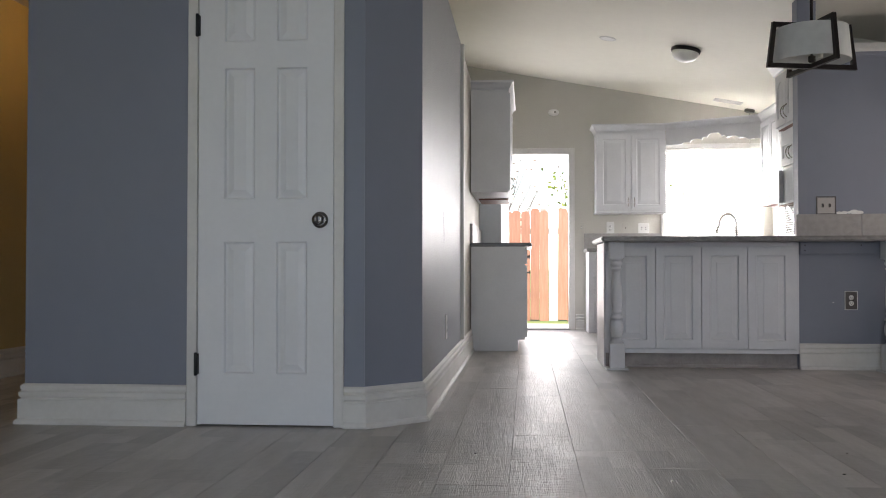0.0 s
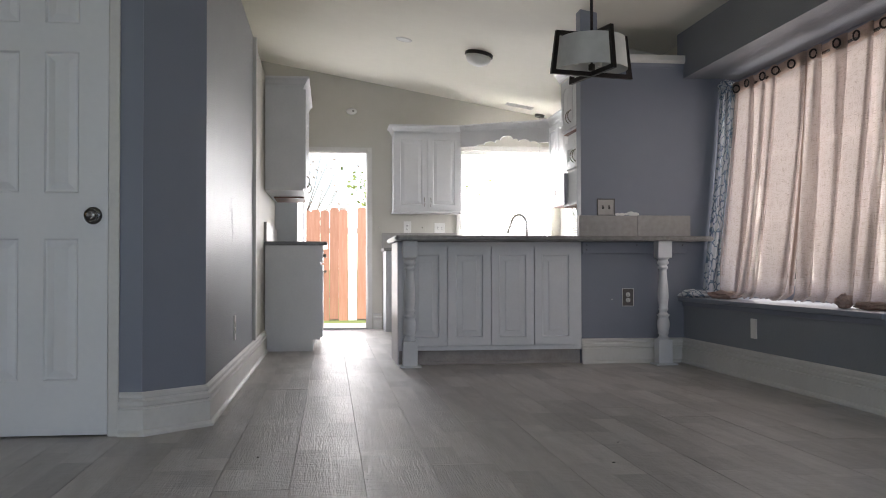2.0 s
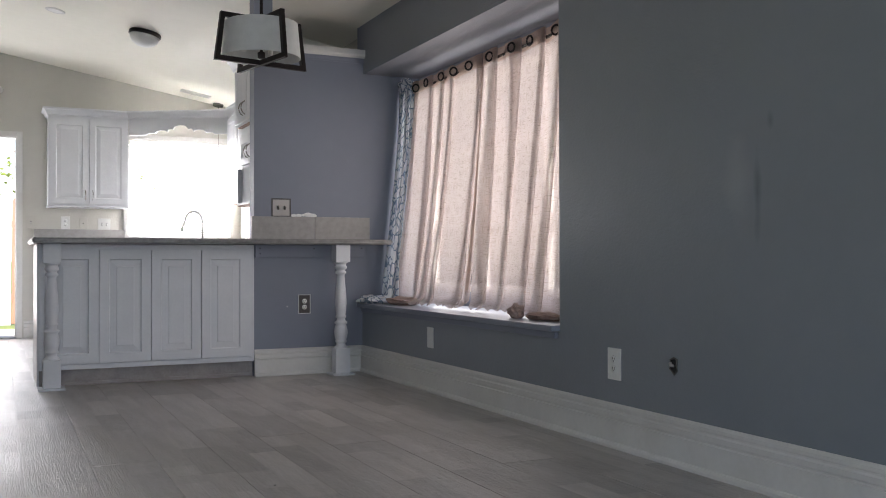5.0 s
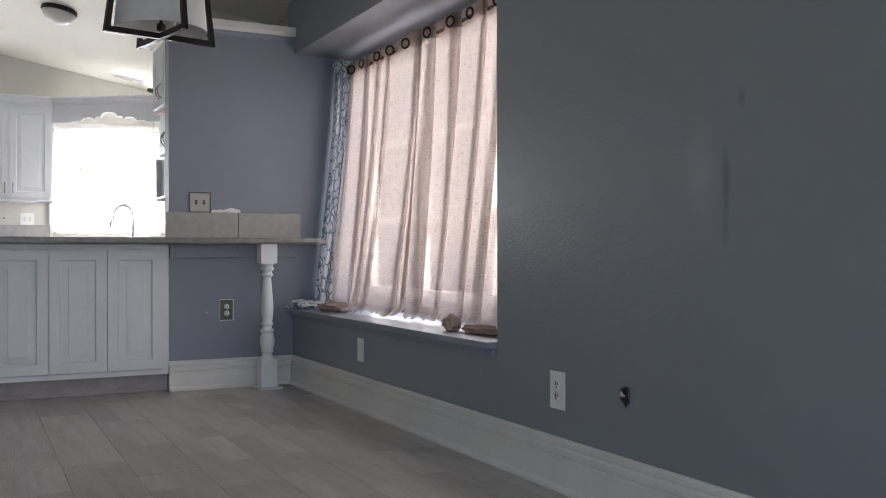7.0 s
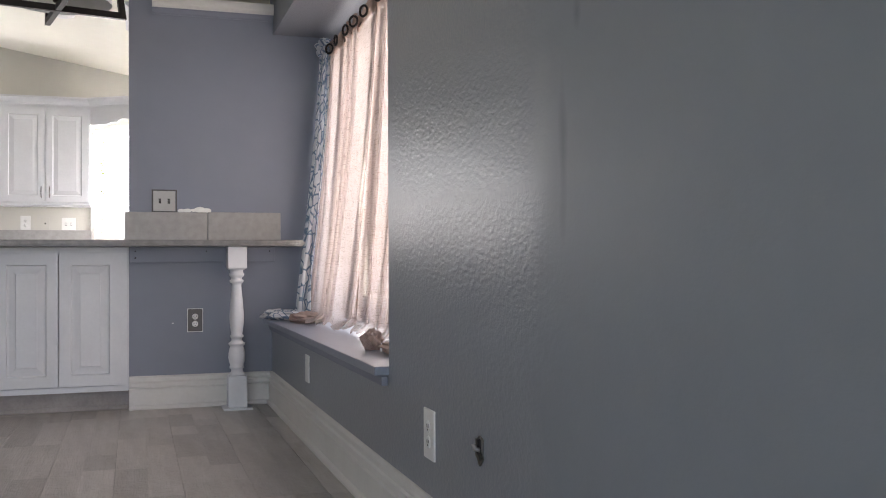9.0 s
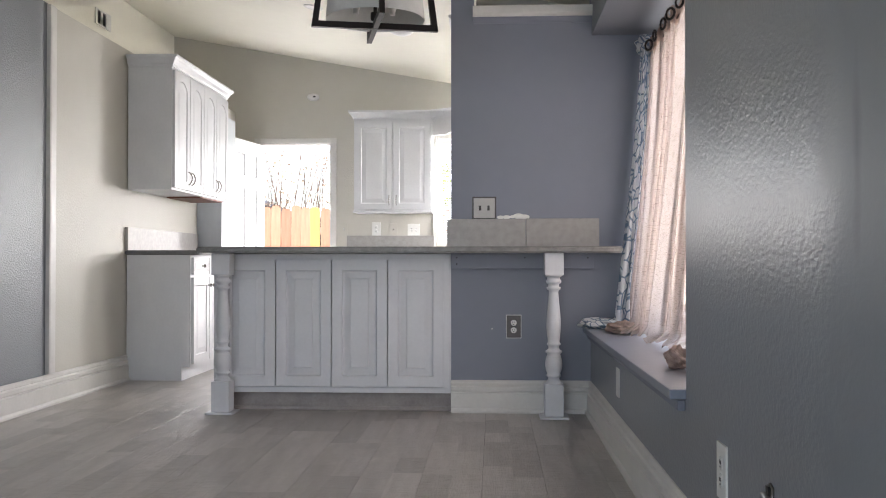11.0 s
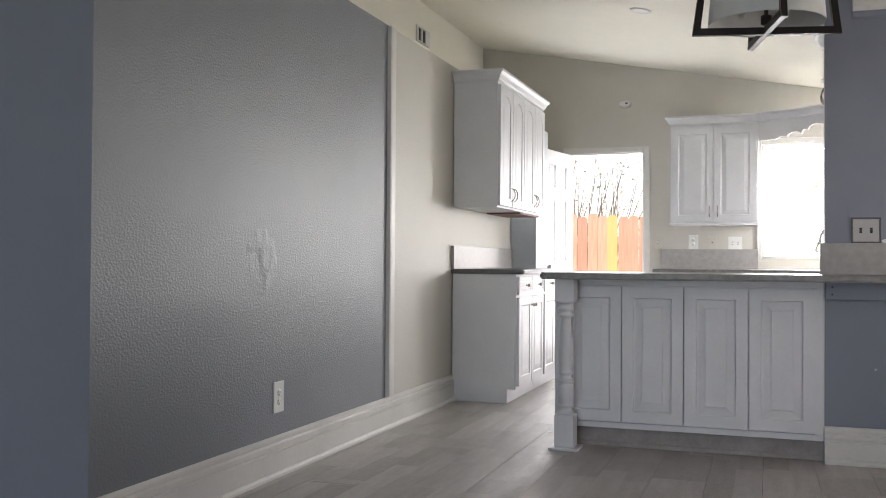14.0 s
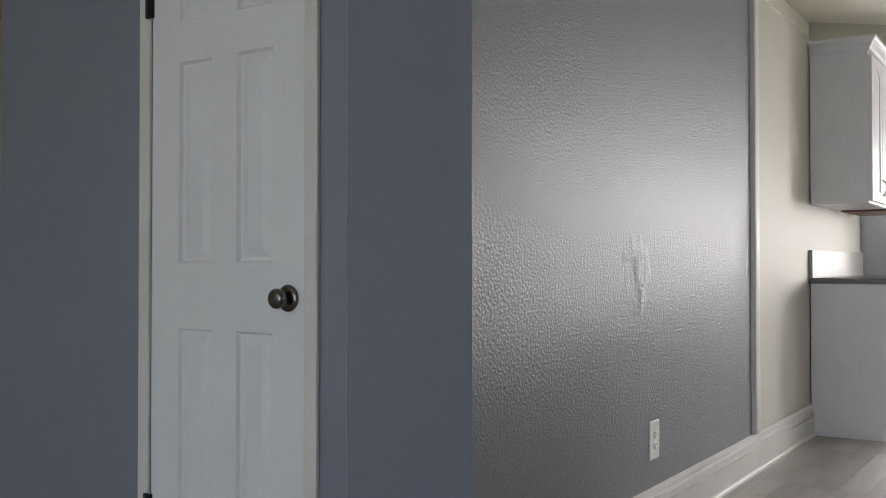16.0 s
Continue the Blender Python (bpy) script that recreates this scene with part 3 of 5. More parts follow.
baseboard([(-2.28, 4.4), (-2.28, YD), (DX0 - 0.045, YD)])
baseboard([(DX1 + 0.045, YD), (-0.7555, YD), (XL, YD + 0.2255), (XL, 7.722)])
baseboard([(1.795, YB), (XR, YB), (XR, Y0)])
baseboard([(0.49, YK), (0.585, YK)])
baseboard([(-3.36, Y0), (-3.36, 8.0)])
built("corner_strip", moved(moulding([(0, 0), (0.022, 0), (0.026, 0.012), (0.026, 0.05), (0.018, 0.062), (0.018, 0.088), (0, 0.09)], [(0, 0), (0, 2.12)]), Matrix(((1, 0, 0, XL), (0, 0, 1, 6.535), (0, 1, 0, 0.182), (0, 0, 0, 1)))), TRIM, "white vertical trim strip between blue and cream paint", "trim")


def casing(name, x0, x1, h, w, y, lab):
    """Three moulded boards round an opening in a wall facing -y."""
    for a in ((x0 - w, x0, 0, h + w), (x1, x1 + w, 0, h + w), (x0, x1, h, h + w)):
        built(name, boxes((a[0], a[1], y - 0.014, y, a[2], a[3]), bevel=0.004), TRIM, lab, "trim")


casing("closet_door_casing", DX0, DX1, DH, 0.044, YD, "white painted closet door casing")
casing("back_door_casing", BD0, BD1, BDH, 0.055, YK, "white painted back door casing")
built("back_door_jamb", boxes((BD0, BD0 + 0.012, YK + 0.002, YK + 0.13, 0, BDH), (BD1 - 0.012, BD1, YK + 0.002, YK + 0.13, 0, BDH), (BD0 + 0.012, BD1 - 0.012, YK + 0.002, YK + 0.13, BDH - 0.012, BDH)), TRIM, "white door jamb", "trim")
built("threshold", boxes((BD0, BD1, YK - 0.01, YK + 0.14, -0.01, 0.012), bevel=0.003), CONCRETE, "pale door threshold", "threshold")
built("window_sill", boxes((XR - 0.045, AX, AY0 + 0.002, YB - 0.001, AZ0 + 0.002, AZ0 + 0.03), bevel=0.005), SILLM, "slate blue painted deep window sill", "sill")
built("sill_apron", boxes((XR - 0.022, XR, AY0 + 0.01, YB - 0.03, AZ0 - 0.03, AZ0), bevel=0.004), BLUE, "slate blue strip under the window sill", "trim")
built("niche_ledge", moulding([(0, 2.166), (0.026, 2.166), (0.030, 2.172), (0.036, 2.178), (0.04, 2.186), (0.04, 2.222), (0, 2.224)], [(1.915, YB), (2.565, YB)]), TRIM, "white moulded ledge above the bar wall", "trim")
built("niche_ledge_cove", moulding([(0, 2.132), (0.006, 2.132), (0.008, 2.142), (0.018, 2.156), (0.022, 2.165), (0, 2.165)], [(1.915, YB), (2.565, YB)]), BLUE, "slate blue cove strip under the ledge", "trim")
# board added across the open back to keep kitchen light out of the niche
built("added_niche_panel", sloped(1.92, 2.64, 7.15, 7.2, 2.141), CREAM, "pale board added to darken the high niche", "wall")
built("caulk_line", boxes((-0.7565, -0.7545, YD - 0.002, YD + 0.001, 0.173, LEDGE)), PALEB, "pale caulk line on the wall corner", "trim")
built("niche_shelf", boxes((1.92, 2.565, YB, 7.15, 2.141, 2.2)), TRIM, "white shelf of the high niche", "shelf")

# ---- closet door ----


def six_panels(w, h):
    """Rects of a six panel door."""
    m, c, s = 0.115 * w / 0.6, 0.095 * w / 0.6, h / 2.03
    pw = (w - 2 * m - c) / 2
    cols = ((m, m + pw), (m + pw + c, w - m))
    return [(a, b, z0 * s, z1 * s) for a, b in cols for z0, z1 in ((0.22, 0.80), (0.985, 1.565), (1.68, 1.90))]


def closet_door():
    d = thing("closet_door", pose(DX0 + 0.003, YD - 0.003, 0.008), "closed white six-panel closet door with a nickel knob", "door")
    w, h = DX1 - DX0 - 0.006, DH - 0.012
    part("door_leaf", panel_slab(w, h, 0.035, six_panels(w, h), depth=0.010, rim=0.016, slope=0.026), DOORW, d)
    rose = part("knob_rose", moved(lathe([(0.004, 0), (0.035, 0.0005), (0.036, 0.004), (0.032, 0.009), (0.020, 0.011), (0.003, 0.0112)], 32), pose(w - 0.058, 0, 0.888, 90, 0, 0)), KNOBM, d, "round dark nickel rose")
    part("knob", moved(lathe([(0.014, 0.010), (0.0135, 0.018), (0.019, 0.023), (0.024, 0.031), (0.0265, 0.042), (0.026, 0.050), (0.022, 0.055), (0.012, 0.057), (0.003, 0.0572)], 32), pose(w - 0.058, 0, 0.888, 90, 0, 0)), KNOBM, rose, "tulip-shaped dark nickel knob")
    part("latch_plate", boxes((w - 0.0015, w + 0.001, 0.004, 0.03, 0.86, 0.915)), NICKEL, d)
    for z in (0.262, 1.745):
        hg = part("hinge", boxes((-0.012, 0.006, -0.014, 0.004, z - 0.045, z + 0.045), bevel=0.002), BLACKM, d, "black butt hinge")
        part("hinge_pin", moved(lathe([(0.006, -0.05), (0.0075, -0.047), (0.0075, 0.047), (0.006, 0.05)], 12), pose(-0.004, -0.016, z)), BLACKM, hg)
    return d


closet_door()
built("closet_door_jamb", boxes((DX0 - 0.01, DX0, YD + 0.001, YD + 0.1, 0, DH), (DX1, DX1 + 0.01, YD + 0.001, YD + 0.1, 0, DH), (DX0, DX1, YD + 0.001, YD + 0.1, DH, DH + 0.01), (DX0 - 0.01, DX1 + 0.01, YD + 0.06, YD + 0.1, 0, DH)), TRIM, "white closet door jamb", "trim")

# ---- cabinets ----


def arch_pull(z0, z1, out=0.028):
    """A bow handle in the yz plane, standing out towards -y."""
    n = 10
    pts = [(0, 0, z0), *[(0, -out * math.sin(math.pi * i / n) ** 0.6, z0 + (z1 - z0) * i / n) for i in range(1, n)], (0, 0, z1)]
    return tube(pts, 0.0042, 8)


def knob_bm():
    return moved(lathe([(0.003, 0), (0.006, 0.001), (0.005, 0.012), (0.012, 0.018), (0.013, 0.024), (0.006, 0.028), (0.002, 0.0285)], 14), pose(0, 0, 0, 90, 0, 0))


def cab_door(parent, x, z, w, h, arch=0.0, handle="", mat=None, y=-0.02, depth=0.006, step=0.0):
    """A raised panel door hung on a cabinet's face."""
    f = 0.055 if w > 0.2 else 0.042
    bm = panel_slab(w, h, 0.02, [(f, w - f, f, h - f)], depth=depth, rim=0.012, slope=0.034, arch=arch, step=step)
    d = part("door", moved(bm, pose(x, y, z)), mat or CAB, parent)
    side = handle[:1]
    hx = x + (w - 0.03 if side == "r" else 0.03)
    if handle[1:] == "low":
        part("handle", moved(arch_pull(z + 0.04, z + 0.135), pose(hx, y, 0)), NICKEL, d, "bowed nickel pull")
    elif handle[1:] == "knob":
        part("handle", moved(knob_bm(), pose(hx, y, z + h - 0.06)), NICKEL, d, "small nickel knob")
    return d


def drawer(parent, x, z, w, h, y=-0.02, knob=True):
    d = part("drawer", moved(panel_slab(w, h, 0.02, [(0.022, w - 0.022, 0.022, h - 0.022)], depth=0.004, rim=0.006, slope=0.012), pose(x, y, z)), CAB, parent)
    if knob:
        part("handle", moved(knob_bm(), pose(x + w / 2, y, z + h / 2)), NICKEL, d, "small nickel knob")
    return d


CROWN = [(0, 0), (0.008, 0), (0.010, 0.012), (0.018, 0.02), (0.03, 0.045), (0.042, 0.058), (0.05, 0.062), (0.05, 0.078), (0, 0.078)]

# breakfast bar: its face is towards -y
bar = thing("bar_cabinet", pose(0.487, YB, 0), "white breakfast bar cabinet with four raised-panel doors", "cabinet")
part("body", boxes((0, 1.3075, 0, 0.61, 0.106, 0.868)), CAB, bar)
part("end_panel", boxes((-0.012, -0.0005, -0.004, 0.62, 0.0, 0.868), bevel=0.002), CAB, bar)
part("face_frame", boxes((0, 1.303, -0.012, 0, 0.104, 0.134), (0, 1.303, -0.012, 0, 0.838, 0.868), (1.265, 1.303, -0.012, 0, 0.134, 0.838), (0, 0.03, -0.012, 0, 0.134, 0.838), bevel=0.002), CAB, bar)
part("toe_kick", boxes((0.0, 1.312, 0.055, 0.075, 0.0, 0.106)), TOE, bar, "scuffed brownish toe kick")
part("shoe_strip", boxes((0.0, 1.3075, 0.04, 0.055, 0.0, 0.022), bevel=0.004), TOE, bar)
for i in range(4):
    cab_door(bar, 0.031 + i * 0.3105, 0.14, 0.305, 0.692, y=-0.024, depth=0.010, step=0.3)


def bar_post(x, y):
    p = thing("bar_post", pose(x, y, 0), "white turned wooden post under the breakfast bar", "post", "posts under the breakfast bar")
    part("foot_plate", boxes((-0.075, 0.075, -0.075, 0.075, 0, 0.012), bevel=0.002), CAB, p)
    part("lower_block", boxes((-0.05, 0.05, -0.05, 0.05, 0.012, 0.178), bevel=0.004), CAB, p)
    prof = [(0.046, 0.178), (0.047, 0.183), (0.038, 0.19), (0.030, 0.203), (0.030, 0.213), (0.039, 0.219), (0.039, 0.226), (0.034, 0.232), (0.041, 0.250), (0.045, 0.275), (0.044, 0.30), (0.038, 0.325), (0.033, 0.335), (0.043, 0.343), (0.044, 0.352), (0.034, 0.358), (0.028, 0.366), (0.028, 0.378), (0.036, 0.386), (0.036, 0.392),
            (0.030, 0.400), (0.034, 0.43), (0.038, 0.47), (0.038, 0.50), (0.034, 0.56), (0.028, 0.62), (0.025, 0.66), (0.026, 0.672), (0.036, 0.678), (0.037, 0.688), (0.028, 0.694), (0.030, 0.704), (0.040, 0.712), (0.041, 0.724), (0.034, 0.732), (0.034, 0.742), (0.044, 0.747), (0.046, 0.752)]
    part("turned_shaft", lathe(prof, 28), CAB, p)
    part("upper_block", boxes((-0.05, 0.05, -0.05, 0.05, 0.752, 0.8695), bevel=0.004), CAB, p)
    for a in (-55, 0, 55):
        part("flute", moved(boxes((-0.0025, 0.0025, -0.0405, -0.03, 0.43, 0.60), bevel=0.001), pose(0, 0, 0, -1.6, 0, a)), CAB, p)
    return p


bar_post(0.553, 6.345)
bar_post(2.345, 6.292)


def round_corner(cx, cy, r, a0, a1, n=6):
    return [(cx + r * math.cos(radians(a0 + (a1 - a0) * i / n)), cy + r * math.sin(radians(a0 + (a1 - a0) * i / n))) for i in range(n + 1)]


top = [*round_corner(0.475, 6.235, 0.035, 180, 270), *round_corner(2.63, 6.28, 0.08, 270, 360), (2.71, YB - 0.001), (1.79, YB - 0.001), (1.79, 7.08), (0.44, 7.08)]
ct = thing("bar_countertop", pose(0, 0, 0), "speckled grey stone bar top with a dark rounded edge", "countertop")
part("slab", prism(top, 0.871, 0.904, bevel=0.008), TOPSTONE, ct)
sp = thing("bar_backsplash", pose(1.772, YB, 0.9045), "speckled grey stone splash strip in two pieces", "backsplash")
part("stone", boxes((0, 0.43, -0.03, -0.001, 0, 0.153), bevel=0.003), STONE, sp)
part("stone", boxes((0.433, 0.828, -0.028, -0.001, 0, 0.155), bevel=0.003), STONE, sp)
ap = thing("bar_support_rail", pose(1.797, YB, 0.786), "slate blue painted rail screwed under the bar top", "rail")
part("board", boxes((0, 0.77, -0.032, -0.001, 0, 0.084), bevel=0.003), BLUE, ap)
for x, z in ((0.03, 0.06), (0.03, 0.025), (0.74, 0.06), (0.40, 0.06)):
    part("screw", moved(lathe([(0.004, 0), (0.004, 0.002), (0.001, 0.0025)], 8), pose(x, -0.0315, z, 90, 0, 0)), DARK, ap)

# ---- left kitchen run: faces +x ----


def at_left(x, y):
    """Local -y of a cabinet turned to face +x; local x runs along +y."""
    return pose(x, y, 0, 0, 0, 90)


for i in range(2):
    c = thing("base_cabinet", at_left(-0.075, 7.722 + i * 0.765), "white base cabinet with two doors and two drawers", "cabinet", "base cabinets along the kitchen wall")
    part("body", boxes((0, 0.763, 0, 0.45, 0.095, 0.872)), CAB, c)
    part("toe_kick", boxes((0, 0.763, 0.06, 0.45, 0.0, 0.095)), CAB, c)
    for k in range(2):
        drawer(c, 0.02 + k * 0.365, 0.735, 0.355, 0.12)
        cab_door(c, 0.02 + k * 0.365, 0.115, 0.355, 0.60, handle="rknob" if k == 0 else "lknob")
lc = thing("left_countertop", pose(0, 0, 0), "grey stone countertop with a dark rounded edge", "countertop")
part("slab", prism([(XL - 0.003, 7.705), *round_corner(-0.045, 7.735, 0.03, 270, 360), (-0.015, 9.26), (XL - 0.003, 9.26)], 0.873, 0.905, bevel=0.007), STONED, lc)
ls = thing("left_backsplash", pose(0, 0, 0), "polished grey stone splash strip along the wall", "backsplash")
part("stone", boxes((XL - 0.003, XL + 0.02, 7.703, 9.26, 0.9055, 1.066), bevel=0.002), STONE, ls)

uc = thing("wall_cabinet", at_left(-0.215, 7.735), "white wall cabinet with four arched doors and crown moulding", "cabinet", "kitchen wall cabinets")
part("body", boxes((0, 1.35, 0, 0.311, 1.33, 2.215)), CAB, uc)
part("crown", moved(moulding([(o, 2.19 + u) for o, u in CROWN], [(0, 0.311), (0, 0), (1.35, 0), (1.35, 0.311)]), pose(0, 0, 0)), CAB, uc)
part("hood_bottom", boxes((0.70, 1.3, 0.015, 0.28, 1.318, 1.3295), bevel=0.002), WOODRED, uc, "bare red-brown underside board")
for k in range(4):
    cab_door(uc, 0.012 + k * 0.334, 1.345, 0.324, 0.825, arch=0.05, handle=("rlow" if k % 2 == 0 else "llow"))

# ---- back run ----
bc = thing("wall_cabinet", pose(0.70, 10.2, 0), "white two-door wall cabinet with crown moulding", "cabinet", "kitchen wall cabinets")
part("body", boxes((0, 0.745, 0, 0.319, 1.312, 2.2)), CAB, bc)
part("crown", moulding([(o, 2.185 + u) for o, u in CROWN], [(0, 0.319), (0, 0), (0.745, 0)]), CAB, bc)
part("light_rail", boxes((-0.008, 0.75, -0.022, 0.319, 1.296, 1.3115), bevel=0.003), CAB, bc)
for k in range(2):
    cab_door(bc, 0.015 + k * 0.362, 1.325, 0.354, 0.83, handle=("rlow" if k == 0 else "llow"))


def valance():
    """A scalloped board across the sink window, running askew to the side cabinets."""
    a, b = Vector((1.447, 10.19)), Vector((2.33, 9.66))
    ln = (b - a).length
    v = thing("window_valance", Matrix.Translation((a.x, a.y, 0)) @ Matrix.Rotation(math.atan2(b.y - a.y, b.x - a.x), 4, 'Z'), "white scalloped valance board over the sink window", "valance")
    n = 72
    lows = []
    for i in range(n + 1):
        u = i / n
        x = u * ln
        d = abs(u - 0.52)
        z = 2.012 + 0.045 * max(0, 1 - d / 0.36)
        if d < 0.07:
            z = 2.085 + 0.035 * math.sqrt(max(0, 1 - (d / 0.07) ** 2))
        elif d < 0.13:
            z = 2.065 + 0.018 * math.sqrt(max(0, 1 - ((d - 0.10) / 0.03) ** 2))
        elif d < 0.25:
            z = 2.045 + 0.026 * math.sqrt(max(0, 1 - ((d - 0.19) / 0.06) ** 2))
        elif d < 0.34:
            z = 2.03 + 0.014 * math.sqrt(max(0, 1 - ((d - 0.295) / 0.045) ** 2))
        else:
            z = 2.025
        lows.append((x, z))
    bm = bmesh.new()
    for y in (0, 0.018):
        for (x0, z0), (x1, z1) in zip(lows, lows[1:]):
            q = [bm.verts.new(p) for p in ((x0, y, z0), (x1, y, z1), (x1, y, 2.2), (x0, y, 2.2))]
            bm.faces.new(q if y == 0 else q[::-1])
    for (x0, z0), (x1, z1) in zip(lows, lows[1:]):
        bm.faces.new([bm.verts.new(p) for p in ((x0, 0, z0), (x0, 0.018, z0), (x1, 0.018, z1), (x1, 0, z1))])
    bmesh.ops.remove_doubles(bm, verts=bm.verts[:], dist=0.0003)
    part("board", bm, CAB, v)
    part("crown", moulding([(o, 2.185 + u) for o, u in CROWN], [(0, -0.001), (ln, -0.001)]), CAB, v)


valance()

# side wall cabinet near the sink: faces -x
sc_ = thing("wall_cabinet", pose(2.335, 9.655, 0, 0, 0, -90), "white wall cabinet with two narrow doors beside the sink window", "cabinet", "kitchen wall cabinets")
part("body", boxes((0, 1.1, 0, 0.31, 1.33, 2.2)), CAB, sc_)
part("bottom_board", boxes((0.004, 1.096, 0.004, 0.305, 1.318, 1.3295)), WOODRED, sc_, "bare red-brown underside board")
part("crown", moulding([(o, 2.185 + u) for o, u in CROWN], [(0, 0), (1.1, 0)]), CAB, sc_)
for k in range(3):
    cab_door(sc_, 0.015 + k * 0.36, 1.345, 0.35, 0.82, handle=("rlow" if k % 2 == 0 else "llow"))

# oven tower behind the bar wall: faces -x
tw = thing("hung_cabinet", pose(1.845, 7.15, 0, 0, 0, -90), "white hung cabinet with two pairs of doors and a grey panel for its open niche", "cabinet")
part("upper_body", boxes((0, 0.58, 0, 0.6, 1.735, 2.139)), CAB, tw)
part("upper_underside", boxes((0.004, 0.576, 0.004, 0.59, 1.7285, 1.7345)), WOODRED, tw, "bare red-brown underside board")
part("lower_body", boxes((0, 0.58, 0.035, 0.6, 1.432, 1.728), bevel=0.002), CAB, tw)
part("niche_side", boxes((0, 0.015, 0.0, 0.05, 1.181, 1.4315)), CAB, tw)
# flush panel: its grey stands for the dim inside of an open niche
part("added_niche_panel", boxes((0.0155, 0.58, 0.03, 0.05, 1.181, 1.4315)), RETURN, tw, "flush grey panel for a dim open niche")
part("bottom_shelf", boxes((0, 0.58, 0, 0.6, 1.165, 1.1805), bevel=0.002), CAB, tw)
part("bottom_board", boxes((0.004, 0.576, 0.004, 0.59, 1.157, 1.1645)), WOODRED, tw, "bare red-brown underside board")
for k in range(2):
    cab_door(tw, 0.012 + k * 0.28, 1.75, 0.272, 0.385, arch=0.04, handle=("rlow" if k == 0 else "llow"))
    cab_door(tw, 0.012 + k * 0.28, 1.452, 0.272, 0.21, handle=("rlow" if k == 0 else "llow"), y=0.015)
part("crown", moulding([(o, 2.142 + u) for o, u in CROWN], [(-0.02, -0.02), (0.58, -0.02)]), CAB, tw)

bb = thing("drawer_cabinet", pose(0.60, 9.96, 0), "white base cabinet with a stack of three drawers", "cabinet")
part("body", boxes((0, 0.45, 0, 0.556, 0.09, 0.868)), CAB, bb)
part("toe_kick", boxes((0, 0.45, 0.06, 0.556, 0, 0.09)), CAB, bb)
for z, h in ((0.11, 0.27), (0.39, 0.24), (0.64, 0.215)):
    drawer(bb, 0.02, z, 0.41, h, knob=False)
sb = thing("sink_cabinet", pose(1.055, 9.96, 0), "white corner sink base cabinet", "cabinet")
part("body", boxes((0, 1.59, 0, 0.556, 0.09, 0.868)), CAB, sb)
part("toe_kick", boxes((0, 1.59, 0.06, 0.556, 0, 0.09)), CAB, sb)
for k in range(3):
    cab_door(sb, 0.02 + k * 0.42, 0.11, 0.41, 0.74)
bt = thing("back_countertop", pose(0, 0, 0), "grey stone countertop along the kitchen back wall", "countertop")
part("slab", prism([(0.575, 9.925), (1.6, 9.925), (2.05, 9.5), (2.05, 7.9), (XK - 0.002, 7.9), (XK - 0.002, YK - 0.002), (0.575, YK - 0.002)], 0.871, 0.904, bevel=0.006), TOPSTONE, bt)
bs = thing("back_backsplash", pose(0.585, YK, 0.9045), "grey stone splash strip on the back wall", "backsplash")
part("stone", boxes((0, 0.86, -0.022, -0.001, 0, 0.18), bevel=0.002), STONE, bs)
rb = thing("side_base_cabinet", pose(2.075, 9.45, 0, 0, 0, -90), "white base cabinet under the side counter", "cabinet")
part("body", boxes((0, 1.53, 0, 0.565, 0.09, 0.868)), CAB, rb)
part("toe_kick", boxes((0, 1.53, 0.06, 0.565, 0, 0.09)), CAB, rb)
for k in range(4):
    cab_door(rb, 0.015 + k * 0.38, 0.11, 0.365, 0.74)

fc = thing("faucet", pose(2.10, 9.78, 0.9045), "brushed nickel gooseneck kitchen faucet", "faucet")
part("base", lathe([(0.028, 0), (0.028, 0.008), (0.02, 0.014), (0.018, 0.06), (0.014, 0.066)], 20), CHROME, fc)
pts = [(0, 0, 0.06), (0, 0, 0.25)] + [(-0.085 + 0.085 * math.cos(radians(a)), -0.0, 0.25 + 0.10 * math.sin(radians(a))) for a in range(15, 166, 15)] + [(-0.17, 0, 0.25), (-0.185, 0, 0.21)]
part("spout", tube(pts, 0.0135, 12), CHROME, fc)
part("spray_head", tube([(-0.184, 0, 0.215), (-0.20, 0, 0.165), (-0.205, 0, 0.15)], [0.014, 0.019, 0.017], 12), CHROME, fc)
part("lever", tube([(0.018, 0, 0.045), (0.05, -0.01, 0.06), (0.09, -0.015, 0.075)], 0.006, 8), CHROME, fc)

# ---- back door ----
bd = thing("back_door", pose(BD0 + 0.014, YK - 0.004, 0.012, 0, 0, -100), "open white six-panel back door swung into the kitchen", "door")
w, h = 0.695, 1.97
part("door_leaf", moved(panel_slab(w, h, 0.036, six_panels(w, h), depth=0.009, rim=0.016, slope=0.022), pose(0, -0.036, 0)), DOORW, bd)
part("back_face", moved(panel_slab(w, h, 0.013, six_panels(w, h), depth=0.011, rim=0.016, slope=0.022), pose(w, 0.0135, 0, 0, 0, 180)), DOORW, bd)
part("knob", moved(lathe([(0.03, 0), (0.03, 0.006), (0.012, 0.012), (0.012, 0.03), (0.026, 0.045), (0.02, 0.062), (0.003, 0.066)], 20), pose(w - 0.06, 0.004, 0.9, -90, 0, 0)), NICKEL, bd)

# ---- windows ----


